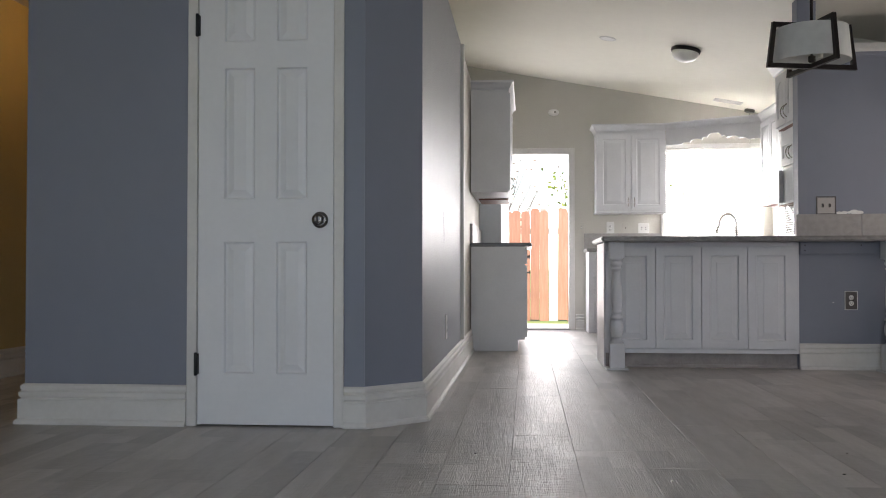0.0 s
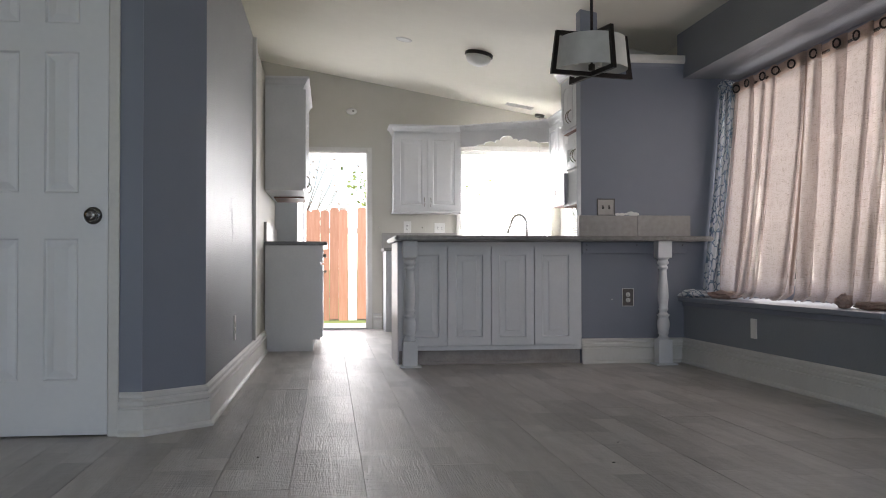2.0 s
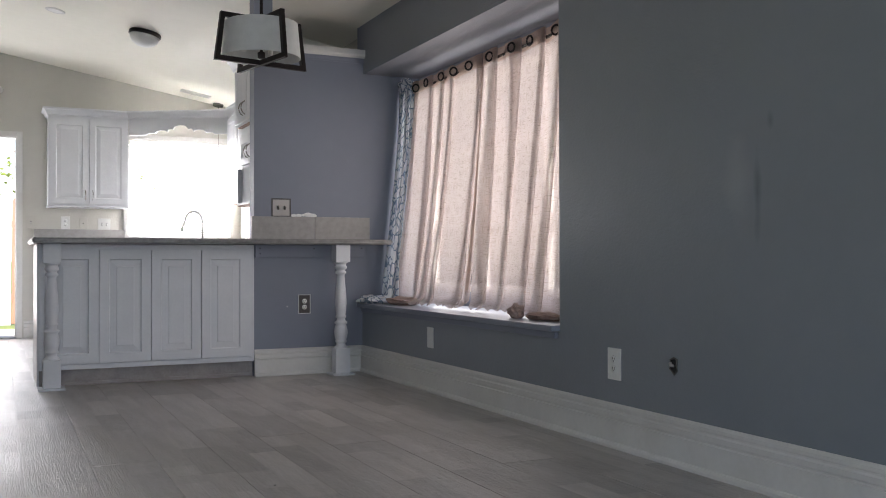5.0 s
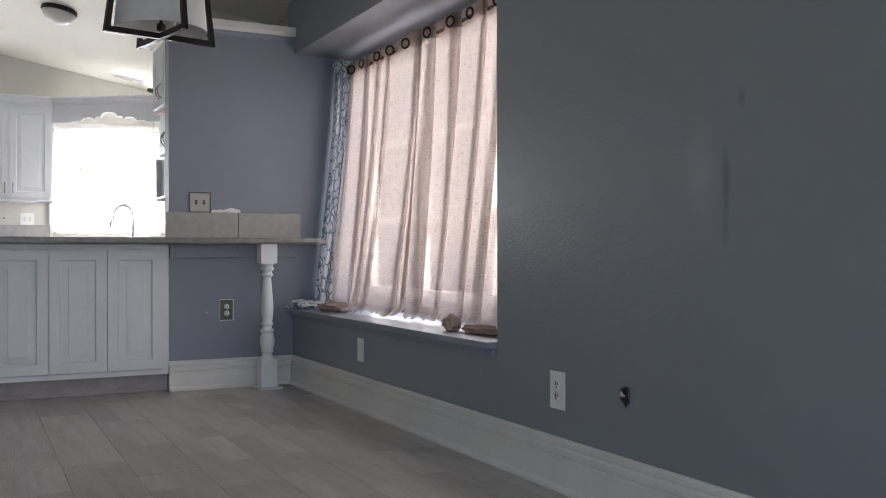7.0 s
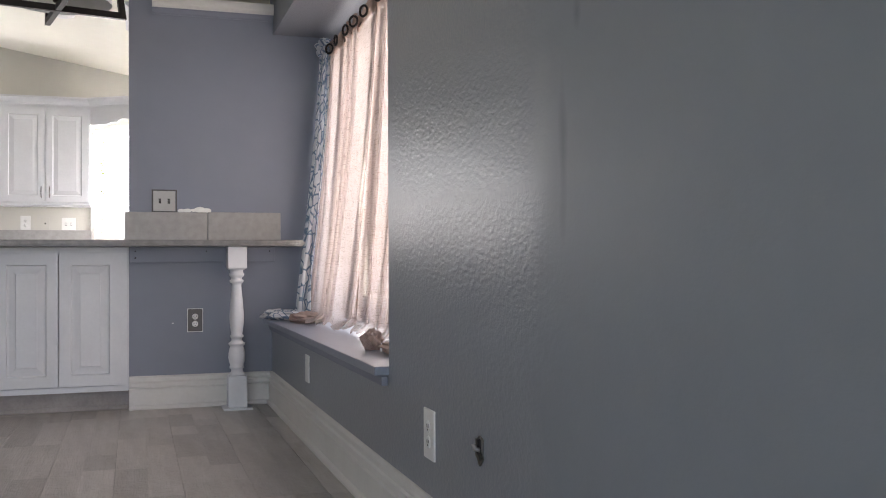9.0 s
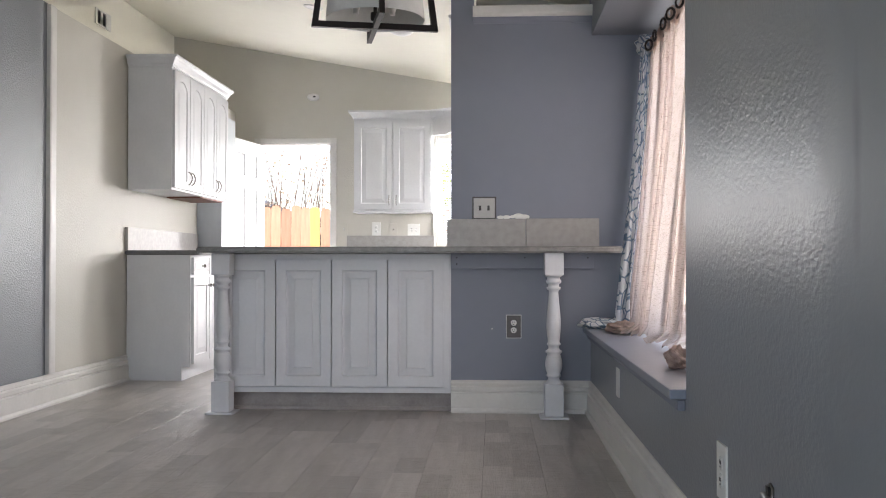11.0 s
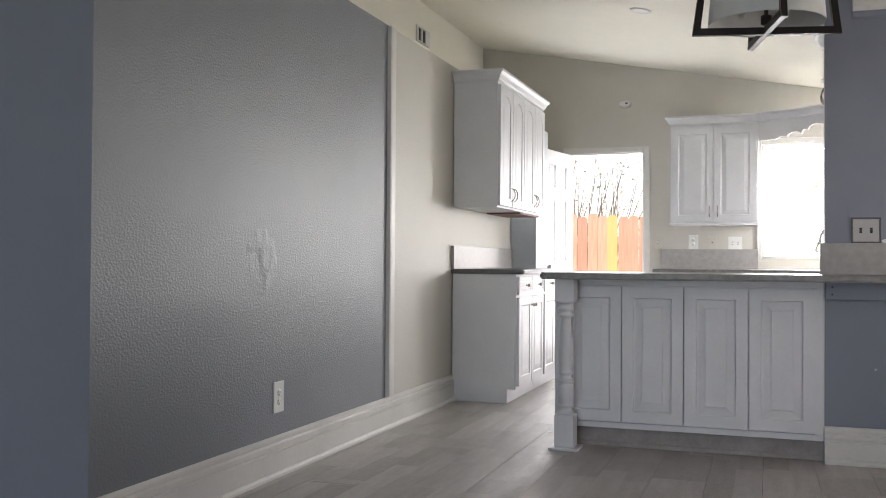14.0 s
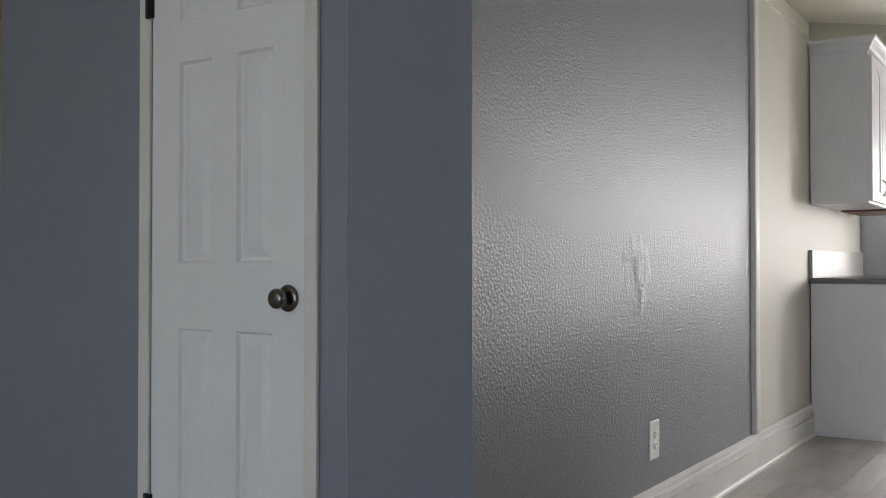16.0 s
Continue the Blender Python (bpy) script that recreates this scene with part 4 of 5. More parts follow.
def window_frame(name, m, w, h, label, cols=2, rows=1):
    """A framed window in local xz, its depth along +y."""
    t = tagged(new(name), label, "window", kind="structure")
    t.matrix_world = m
    f = 0.045
    part("window_frame", boxes((0, f, 0.02, 0.09, 0, h), (w - f, w, 0.02, 0.09, 0, h), (f, w - f, 0.02, 0.09, 0, f), (f, w - f, 0.02, 0.09, h - f, h), bevel=0.003), TRIM, t)
    for i in range(1, cols):
        part("mullion", boxes((w * i / cols - 0.025, w * i / cols + 0.025, 0.03, 0.08, f, h - f), bevel=0.003), TRIM, t)
    for j in range(1, rows):
        for i in range(cols):
            part("muntin", boxes((max(f, w * i / cols + 0.025), min(w - f, w * (i + 1) / cols - 0.025), 0.035, 0.07, h * j / rows - 0.015, h * j / rows + 0.015), bevel=0.002), TRIM, t)
    for i in range(cols):
        g = part("pane", boxes((w * i / cols + 0.02, w * (i + 1) / cols - 0.02, 0.052, 0.056, 0.03, h - 0.03)), GLASS, t)
        g.visible_shadow = False
    return t


window_frame("window_1", pose(KW0, YK, KWZ0), KW1 - KW0, KWZ1 - KWZ0, "white framed window over the kitchen sink", 1)
window_frame("window_2", pose(XK, RW1, KWZ0, 0, 0, -90), RW1 - RW0, KWZ1 - KWZ0, "white framed side kitchen window")
window_frame("window_3", pose(AX, WY1, WZ0, 0, 0, -90), WY1 - WY0, WZ1 - WZ0, "white framed alcove window behind sheer curtains", 3, 3)
# invented window, out of view, round the added side fill
window_frame("added_side_window", pose(-3.36, -1.7, 0.6, 0, 0, 90), 2.4, 1.5, "unseen side window added to brighten the right wall", 3)
window_frame("window_4", pose(1.8, Y0, 0.2, 0, 0, 180), 3.0, 2.0, "wide white framed living room window", 3)
built("sink_window_casing", boxes((KW0 - 0.035, KW0, YK - 0.018, YK, KWZ0 - 0.03, KWZ1 + 0.05), (KW0, KW1, YK - 0.018, YK, KWZ1, KWZ1 + 0.05), bevel=0.003), TRIM, "white sink window casing", "trim")


def blind(m, w, h, label):
    b = thing("window_blind", m, label, "blind")
    part("head_rail", boxes((0, w, -0.02, 0.02, h - 0.035, h), bevel=0.004), BLINDS, b)
    n = int((h - 0.06) / 0.024)
    me = mesh_of("slat", moved(boxes((0.004, w - 0.004, -0.0125, 0.0125, -0.0008, 0.0008)), pose(0, 0, 0, 16, 0, 0)), BLINDS)
    for i in range(n):
        o = new("slat", me)
        o.parent = b
        o.location = (0, 0, 0.02 + i * 0.024)
    part("bottom_rail", boxes((0, w, -0.013, 0.013, 0, 0.012), bevel=0.003), BLINDS, b)
    part("pull_cord", tube([(w * 0.35, -0.024, h - 0.03), (w * 0.35, -0.024, 0.15)], 0.0015, 6), BLINDS, b)


blind(pose(KW0 + 0.02, YK - 0.024 + 0.002, KWZ0 + 0.01), KW1 - KW0 - 0.04, KWZ1 - KWZ0 - 0.03, "white mini blind with open slats over the sink window")
blind(pose(XK - 0.022, RW1 - 0.02, KWZ0 + 0.01, 0, 0, -90), RW1 - RW0 - 0.04, KWZ1 - KWZ0 - 0.03, "white mini blind with open slats at the side window")

# ---- pendant lamp ----
pl = thing("pendant_lamp", pose(1.53, 5.21, 1.802, 0, 0, 13), "dark bronze pendant lamp of crossed frames round a white drum shade", "pendant lamp")
for a in (0, 90):
    b0, hh, s = 0.265, 0.255, 0.011
    fb = boxes((-b0, b0, -s, s, 0, 0.026), (-b0, b0, -s, s, hh - 0.026, hh), (-b0, -b0 + 0.026, -s, s, 0.026, hh - 0.026), (b0 - 0.026, b0, -s, s, 0.026, hh - 0.026))
    for v in fb.verts:
        v.co.x *= 1.01 - 0.13 * v.co.z / hh
    fr = part("frame", moved(fb, pose(0, 0, 0.0015 * (a > 0), 0, 0, a)), BRONZE, pl, "flat dark bronze square frame")
bm = lathe([(0.208, 0.04), (0.192, 0.225)], 48)
bmesh.ops.delete(bm, geom=[f for f in bm.faces if len(f.verts) > 4], context='FACES')
bm2 = lathe([(0.188, 0.225), (0.204, 0.04)], 48)
bmesh.ops.delete(bm2, geom=[f for f in bm2.faces if len(f.verts) > 4], context='FACES')
part("shade", joined(bm, bm2), LINEN, pl, "white fabric drum shade")
part("stem", lathe([(0.009, 0.24), (0.009, zc(1.53) - 1.802 - 0.02)], 12), BRONZE, pl)
part("canopy", moved(lathe([(0.012, -0.05), (0.03, -0.045), (0.06, -0.015), (0.062, 0.01)], 24), pose(0, 0, zc(1.53) - 1.802)), BRONZE, pl)
part("hub", lathe([(0.012, 0.035), (0.02, 0.04), (0.02, 0.07), (0.008, 0.075), (0.008, 0.24)], 16), BRONZE, pl)
for a in (30, 150, 270):
    part("bulb", moved(lathe([(0.012, 0), (0.014, 0.02), (0.028, 0.05), (0.03, 0.07), (0.02, 0.09), (0.004, 0.098)], 16), pose(0.09 * math.cos(radians(a)), 0.09 * math.sin(radians(a)), 0.075)), PLASTIC, pl, "unlit white bulb")

# ---- ceiling things ----
TILT = math.degrees(math.atan(0.18))


def ceiling_at(x, y):
    return pose(x, y, zc(x), 0, TILT, 0)


dl = thing("dome_light", ceiling_at(1.345, 8.25), "flush ceiling light with a dark ring and white glass dome", "ceiling light")
part("ring", lathe([(0.122, -0.034), (0.128, -0.03), (0.128, -0.008), (0.12, 0.0)], 36), BRONZE, dl)
part("dome", lathe([(0.006, -0.118), (0.05, -0.112), (0.09, -0.092), (0.112, -0.062), (0.119, -0.03)], 36), PLASTIC, dl, "white glass dome")
cl = thing("recessed_light", ceiling_at(0.668, 8.315), "round white recessed can light", "ceiling light")
part("trim_ring", lathe([(0.055, -0.004), (0.062, -0.008), (0.075, -0.004), (0.076, 0.0)], 32), TRIM, cl)
part("lens", lathe([(0.05, -0.0055), (0.054, -0.0052)], 28), PLASTIC, cl)
cv = thing("ceiling_vent", ceiling_at(2.1, 10.15), "white slotted ceiling vent", "vent")
part("frame", boxes((-0.15, 0.15, -0.06, -0.045, -0.012, 0), (-0.15, 0.15, 0.045, 0.06, -0.012, 0), (-0.15, -0.135, -0.045, 0.045, -0.012, 0), (0.135, 0.15, -0.045, 0.045, -0.012, 0)), TRIM, cv)
part("backing", boxes((-0.135, 0.135, -0.045, 0.045, -0.002, 0)), DARK, cv)
for i in range(5):
    part("slat", moved(boxes((-0.135, 0.135, -0.008, 0.008, -0.001, 0.001)), pose(0, -0.036 + i * 0.018, -0.007, 35, 0, 0)), TRIM, cv)
pc = thing("pull_chain", ceiling_at(2.39, 10.42), "small ceiling box with a hanging pull chain", "pull chain")
part("box", lathe([(0.05, -0.03), (0.056, -0.025), (0.056, 0.0)], 20), PEWTER, pc)
part("chain", moved(tube([(0, 0, -0.03), (0, 0, -0.63)], 0.002, 6), pose(0, 0, 0, 0, -TILT, 0)), NICKEL, pc)
part("fob", moved(lathe([(0.004, -0.71), (0.011, -0.7), (0.012, -0.65), (0.004, -0.625)], 10), pose(0, 0, 0, 0, -TILT, 0)), PLASTIC, pc)
wv = thing("wall_vent", pose(XU, 8.63, 2.735, 0, 0, 90), "white wall vent with two dark louvre fields", "vent")
part("frame", boxes((0, 0.03, -0.012, 0, 0, 0.13), (0.10, 0.13, -0.012, 0, 0, 0.13), (0.20, 0.30, -0.012, 0, 0, 0.13), (0.03, 0.10, -0.012, 0, 0, 0.012), (0.13, 0.2, -0.012, 0, 0, 0.012), (0.03, 0.1, -0.012, 0, 0.118, 0.13), (0.13, 0.2, -0.012, 0, 0.118, 0.13)), TRIM, wv)
part("backing", boxes((0.03, 0.2, -0.003, -0.001, 0.012, 0.118)), DARK, wv)
for i in range(8):
    for x0, x1 in ((0.03, 0.1), (0.13, 0.2)):
        part("louvre", moved(boxes((x0, x1, -0.004, 0.004, -0.0007, 0.0007)), pose(0, -0.008, 0.02 + i * 0.012, 35, 0, 0)), PEWTER, wv)
sd = thing("smoke_detector", pose(0.247, YK, 2.455), "white wall smoke detector", "detector")
part("body", moved(lathe([(0.06, 0), (0.06, 0.015), (0.052, 0.03), (0.03, 0.034), (0.003, 0.035)], 28), Matrix.Diagonal((1, 1, 0.62, 1)) @ pose(0, 0, 0, 90, 0, 0)), PLASTIC, sd)
part("grille", boxes((0.005, 0.028, -0.037, -0.03, -0.006, 0.008)), DARK, sd)

# ---- plates ----


def plate(name, m, w, h, mat, label, cat, kind="outlet", n=1):
    p = thing(name, m, label, cat)
    part("cover", boxes((-w / 2, w / 2, -0.006, 0, -h / 2, h / 2), bevel=0.002), mat, p)
    if mat in (PLATED, PEWTER2):
        a, b = w / 2 + 0.001, h / 2 + 0.001
        c = 0.003 if mat is PLATED else 0.007
        part("rim", boxes((-a - c, -a, -0.008, 0, -b, b), (a, a + c, -0.008, 0, -b, b), (-a - c, a + c, -0.008, 0, b, b + c), (-a - c, a + c, -0.008, 0, -b - c, -b)), PATCH if mat is PLATED else PLATED, p)
    if kind == "outlet":
        for dz in (-0.02, 0.02):
            f = part("socket", moved(lathe([(0.0165, 0), (0.0165, 0.0015), (0.002, 0.0018)], 20), pose(0, -0.006, dz, 90, 0, 0)), PLASTIC, p)
            for dx in (-0.006, 0.006):
                part("slot", boxes((dx - 0.0012, dx + 0.0012, -0.0085, -0.0072, dz - 0.002, dz + 0.007)), DARK, f)
            part("ground_hole", boxes((-0.0022, 0.0022, -0.0085, -0.0072, dz - 0.010, dz - 0.006)), DARK, f)
    elif kind == "switch":
        for i in range(n):
            x = (i - (n - 1) / 2) * 0.046
            part("toggle", moved(boxes((x - 0.005, x + 0.005, -0.018, 0, -0.007, 0.007), bevel=0.001), pose(0, -0.004, 0.002, 20, 0, 0)), PLATED if mat is PEWTER2 else PLASTIC, p)
            part("toggle_slot", boxes((x - 0.006, x + 0.006, -0.0068, -0.005, -0.013, 0.013)), DARK, p)
    elif kind == "jack":
        part("jack", boxes((-0.006, 0.006, -0.0075, -0.005, -0.006, 0.006)), DARK, p)
    return p


plate("wall_switch", pose(1.977, YB, 1.118), 0.115, 0.108, PEWTER2, "pewter double switch plate with a dark rim and dark toggles", "switch", "switch", 2)
plate("wall_outlet", pose(2.137, YB, 0.47), 0.076, 0.12, PLATED, "dark bronze outlet plate with white sockets", "outlet")
plate("wall_outlet", pose(XR, 3.47, 0.338, 0, 0, -90), 0.088, 0.13, PLASTIC, "white oversize duplex outlet plate", "outlet")
plate("blank_plate", pose(XR, 5.297, 0.312, 0, 0, -90), 0.08, 0.12, PLASTIC, "white blank wall plate", "wall plate", "")
plate("wall_outlet", pose(XL, 5.287, 0.347, 0, 0, 90), 0.088, 0.138, PLASTIC, "white duplex outlet on the textured blue wall", "outlet")
plate("wall_outlet", pose(0.877, YK, 1.15), 0.085, 0.13, PLASTIC, "white outlet above the kitchen splash strip", "outlet")
plate("phone_jack", pose(1.045, YK, 1.145), 0.075, 0.12, CREAM, "cream wall jack plate", "wall plate", "jack")
plate("wall_switch", pose(1.245, YK, 1.14), 0.12, 0.118, PLASTIC, "white double switch plate above the counter", "switch", "switch", 2)
plate("wall_switch", pose(0.555, YK, 1.15), 0.075, 0.118, CREAM, "cream switch plate beside the back door", "switch", "switch", 1)

hole = thing("wall_hole", pose(XR, 3.098, 0.37, 0, 0, -90) @ Matrix.Diagonal((0.95, 1, 0.9, 1)), "ragged hole in the plaster with a cable end", "hole")
bm = bmesh.new()
ring = [bm.verts.new((0.018 * (1 + 0.35 * math.sin(i * 2.3)) * math.cos(i * 0.628), -0.0015, 0.03 * (1 + 0.25 * math.sin(i * 1.7)) * math.sin(i * 0.628))) for i in range(10)]
bm.faces.new(ring)
part("dark_gap", bm, DARK, hole)
part("torn_edge", moved(tube([(0.021 * (1 + 0.35 * math.sin(i * 2.3)) * math.cos(i * 0.628), -0.002, 0.034 * (1 + 0.25 * math.sin(i * 1.7)) * math.sin(i * 0.628)) for i in range(10)], 0.0035, 6, True), pose(0, 0, 0)), PEWTER, hole)
part("cable_end", tube([(0.0, 0.0, -0.004), (-0.002, -0.012, 0.0), (-0.004, -0.014, 0.012)], 0.006, 8), PEWTER2, hole)


def filler(name, m, n, size, label):
    """Lumps of dried filler on a wall."""
    t = thing(name, m, label, "filler patch")
    bm = bmesh.new()
    rnd = random.Random(4)
    for i in range(n):
        bmesh.ops.create_icosphere(bm, subdivisions=2, radius=size * rnd.uniform(0.5, 1.0), matrix=pose(i * size * 1.5, -0.001, rnd.uniform(0.2, 0.6) * size) @ Matrix.Diagonal((1.5, 0.15, 0.75, 1)))
    part("lump", bm, PATCH, t)


filler("paint_chip", pose(2.02, YB, 0.455), 1, 0.006, "tiny white chip in the blue wall paint")
filler("filler_patch", pose(2.065, YB, 1.062), 5, 0.022, "white dried filler smear above the splash strip")



def wall_dent():
    """A clumsily patched dent: low ridges of plaster under the paint."""
    t = thing("wall_dent", pose(XL, 5.13, 0.95), "clumsily patched dent under the blue wall paint", "dent")
    bm = bmesh.new()
    n = 60
    g = []
    for j in range(n + 1):
        rw = []
        for i in range(n + 1):
            a, b = (i / n - 0.5) * 0.36, (j / n - 0.5) * 0.36
            d = math.hypot(a / 0.15, b / 0.16)
            fade = max(0.0, 1 - d ** 2.2)
            rdg = 1 - abs(noise.noise(Vector((a * 11, b * 7, 2.4)))) * 3.2
            fine = noise.noise(Vector((a * 60, b * 60, 5.0)))
            ringy = math.exp(-((d - 0.62) / 0.16) ** 2)
            hgt = 1.5 * fade * (0.004 * max(0, rdg) + 0.0008 * ringy * (0.5 + noise.noise(Vector((a * 14, b * 14, 1)))) + 0.0008 * fine)
            rw.append(bm.verts.new((hgt - 0.0012 + 0.0014 * min(1, fade * 3), a, b)))
        g.append(rw)
    for p, q in zip(g, g[1:]):
        for i in range(n):
            bm.faces.new((p[i], p[i + 1], q[i + 1], q[i])).smooth = True
    part("patched_plaster", bm, BLUET, t)


wall_dent()

# ---- curtains ----


def spline(pts, per):
    """Points of a smooth line through the given (a, b) pairs."""
    out = []
    for i in range(len(pts) - 1):
        p0, p1, p2, p3 = pts[max(0, i - 1)], pts[i], pts[i + 1], pts[min(len(pts) - 1, i + 2)]
        for k in range(per):
            t = k / per
            out.append(tuple(0.5 * (2 * b + (c - a) * t + (2 * a - 5 * b + 4 * c - d) * t * t + (3 * b - a - 3 * c + d) * t ** 3) for a, b, c, d in zip(p0, p1, p2, p3)))
    return out + [tuple(pts[-1])]


def cloth_sheet(rows):
    """A smooth sheet from rows of (point, u, v)."""
    bm = bmesh.new()
    uv = bm.loops.layers.uv.new("UVMap")
    grid = [[(bm.verts.new(p), u, v) for p, u, v in row] for row in rows]
    for a, b in zip(grid, grid[1:]):
        for i in range(len(a) - 1):
            q = (a[i], a[i + 1], b[i + 1], b[i])
            f = bm.faces.new([p[0] for p in q])
            f.smooth = True
            for lp, p in zip(f.loops, q):
                lp[uv].uv = (p[1], p[2])
    return bm


def curtain(name, y0, y1, x, z0, z1, mat, label, folds, seed, rings=5, trail=0.06, sweep=(0.0, 0.0), header=None):
    """A hanging cloth along y: slack stretches between folds that lie three layers deep, its foot spilling over the sill."""
    t = thing(name, pose(x, y0, z0), label, "curtain", "alcove curtains")
    rnd = random.Random(seed)
    ln, h, nv = y1 - y0, z1 - z0, 56
    ph = [rnd.uniform(0, 6.28) for _ in range(6)]
    spec = [((k + 0.5 + rnd.uniform(-0.36, 0.36)) / folds * ln, rnd.uniform(0.014, 0.05), rnd.uniform(0, 6.28), rnd.uniform(0.010, 0.02)) for k in range(folds)]
    rows = []
    for j in range(nv + 1):
        v = j / nv
        low = 1 - v
        ctl = [(0.0, 0.004), (0.02, -0.004)]
        for c, w, p, d in spec:
            cc = c + 0.018 * math.sin(v * 2.6 + p) * (0.4 + low)
            ww = w * (0.75 + 0.45 * math.sin(v * 3.1 + p * 1.7)) * (1 - 0.35 * low) + 0.004
            ctl += [(cc - 2.2 * ww, 0.008 * math.sin(p + v * 2)), (cc + ww, 0.0), (cc + ww * 0.6, -d), (cc - ww, -d * 1.25), (cc - ww * 0.7, -2.2 * d), (cc + 1.6 * ww, -2.0 * d)]
        ctl += [(ln - 0.02, -0.012), (ln, -0.002)]
        line = spline(ctl, 6)
        out, s_len, row = -0.115 * low ** 1.4, 0.0, []
        zz = v * h
        k = max(0.0, (0.035 - v) / 0.035)
        for i, (yy, xx) in enumerate(line):
            if i:
                s_len += math.hypot(yy - line[i - 1][0], xx - line[i - 1][1])
            u = yy / ln
            yy2 = yy + (sweep[0] * (1 - u) + sweep[1] * u) * low ** 1.8
            xx2 = xx * (0.8 + 0.5 * low) + out + 0.012 * math.sin(u * 8 + ph[0] + v * 1.6) * (0.4 + low) + 0.006 * low * math.sin(u * 23 + ph[1] + 2 * v)
            z2 = zz
            if k:
                xx2 -= trail * k * (0.7 + 0.5 * math.sin(u * 15 + ph[5]))
                z2 = 0.035 * h * (1 - k) ** 1.4 + 0.006 + 0.018 * abs(math.sin(u * 27 + ph[2])) * k
            row.append(((xx2, yy2, z2), s_len, v * h))
        rows.append(row)
    part("cloth", cloth_sheet(rows), mat, t)
    if header:
        top = [r for r in rows if r[0][2] > h - 0.10]
        part("header_band", cloth_sheet([[((p[0] - 0.004, p[1], p[2]), u, v) for p, u, v in r] for r in top]), header, t, "doubled cloth heading")
        part("hem", cloth_sheet([[((p[0] - 0.003, p[1], p[2]), u, v) for p, u, v in r[:7]] for r in rows[4:]]), header, t, "doubled side hem")
    for i in range(rings):
        u = (i + 0.5 + rnd.uniform(-0.12, 0.12)) / rings
        part("grommet", moved(tube([(0.025 * math.cos(a * 0.524), 0, 0.025 * math.sin(a * 0.524)) for a in range(12)], 0.006, 8, True), pose(-0.045, u * ln, h - 0.052 + rnd.uniform(-0.006, 0.006), 0, 0, rnd.uniform(92, 128))), BRONZE, t, "dark metal grommet ring")
    return t


SILLZ = AZ0 + 0.031
curtain("sheer_curtain", 5.20, 6.24, 2.865, SILLZ, 1.985, SHEER, "blush linen sheer curtain hung on dark grommets, foot on the sill", 5, 3, 5, 0.05, (0.06, 0.09), SHEERH)
curtain("sheer_curtain", 3.96, 5.21, 2.87, SILLZ, 1.985, SHEER, "blush linen sheer curtain with its corner knotted on the sill", 5, 8, 5, 0.035, (0.02, -0.04), SHEERH)
curtain("lattice_curtain", 6.22, 6.40, 2.84, SILLZ, 1.95, LATTICE, "white curtain with a blue lattice print, knotted at the top", 2, 5, 0, 0.04, (0.02, 0.02))
rod = thing("curtain_rod", pose(2.87, AY0, 1.935), "brushed metal curtain rod with a centre bracket", "curtain rod")
part("rod", tube([(0, 0.003, 0), (0, 2.551, 0)], 0.0095, 12), NICKEL, rod)
part("bracket", boxes((-0.008, 0.095, 1.235, 1.255, -0.012, 0.04), (-0.02, 0.0, 1.235, 1.255, -0.03, 0.03), bevel=0.002), NICKEL, rod)


def bundle(name, m, sx, sy, sz, mat, label, seed, twist=3):
    """A crumpled heap of cloth."""
    t = thing(name, m, label, "cloth")
    bm = bmesh.new()
    uv = bm.loops.layers.uv.new("UVMap")
    bmesh.ops.create_icosphere(bm, subdivisions=5, radius=1)
    for v in bm.verts:
        p = v.co.copy()
        a = math.atan2(p.y, p.x)
        fold = 0.08 * math.sin(a * twist + p.z * 5 + seed) + 0.035 * math.sin(a * 7 + p.z * 3 + p.x * 6 + seed)
        nz = noise.noise(p * 2.2 + Vector((seed, 0, 0))) * 0.3
        r = 1 + fold + nz
        v.co = Vector((p.x * r * sx, p.y * r * sy, max(0.0, (p.z * r * 0.5 + 0.45)) * sz))
    for f in bm.faces:
        f.smooth = True
        for lp in f.loops:
            lp[uv].uv = (lp.vert.co.x + lp.vert.co.z, lp.vert.co.y + lp.vert.co.z)
    part("folded_cloth", bm, mat, t)
    return t


bundle("curtain_knot", pose(2.63, 4.42, SILLZ), 0.036, 0.05, 0.075, SHEERK, "knotted end of the blush curtain lying on the sill", 1.3, 4)
bundle("curtain_tail", pose(2.68, 4.22, SILLZ), 0.05, 0.16, 0.04, SHEERK, "twisted tail of the blush curtain on the sill", 4.1)
bundle("lattice_cloth_heap", pose(2.60, 6.30, SILLZ), 0.12, 0.10, 0.055, LATTICE, "blue lattice curtain end heaped on the sill", 2.2, 3)
bundle("sheer_cloth_heap", pose(2.68, 6.02, SILLZ), 0.09, 0.16, 0.055, SHEERK, "blush curtain end heaped on the sill", 6.2, 3)
bundle("lattice_knot", pose(2.835, 6.31, 1.93), 0.055, 0.075, 0.10, LATTICE, "knotted head of the lattice curtain round the rod", 3.7, 5)

built("wall_return", boxes((XL - 0.003, -0.315, 9.3, 9.72, 0, 2.1), bevel=0.003), RETURN, "pale grey painted wall return beside the back door", "wall")
for x, y, a in ((0.99, 3.05, 10), (1.12, 3.42, 60), (-0.25, 3.3, 130)):
    c = thing("floor_crumb", pose(x, y, 0.0, 0, 0, a), "small dark crumb of debris on the floor", "debris", "crumbs on the floor")
    bm = bmesh.new()
    bmesh.ops.create_icosphere(bm, subdivisions=1, radius=1)
    for v in bm.verts:
        v.co = Vector((v.co.x * 0.007, v.co.y * 0.0035, (v.co.z + 0.8) * 0.002))
    part("crumb", bm, DARK, c)

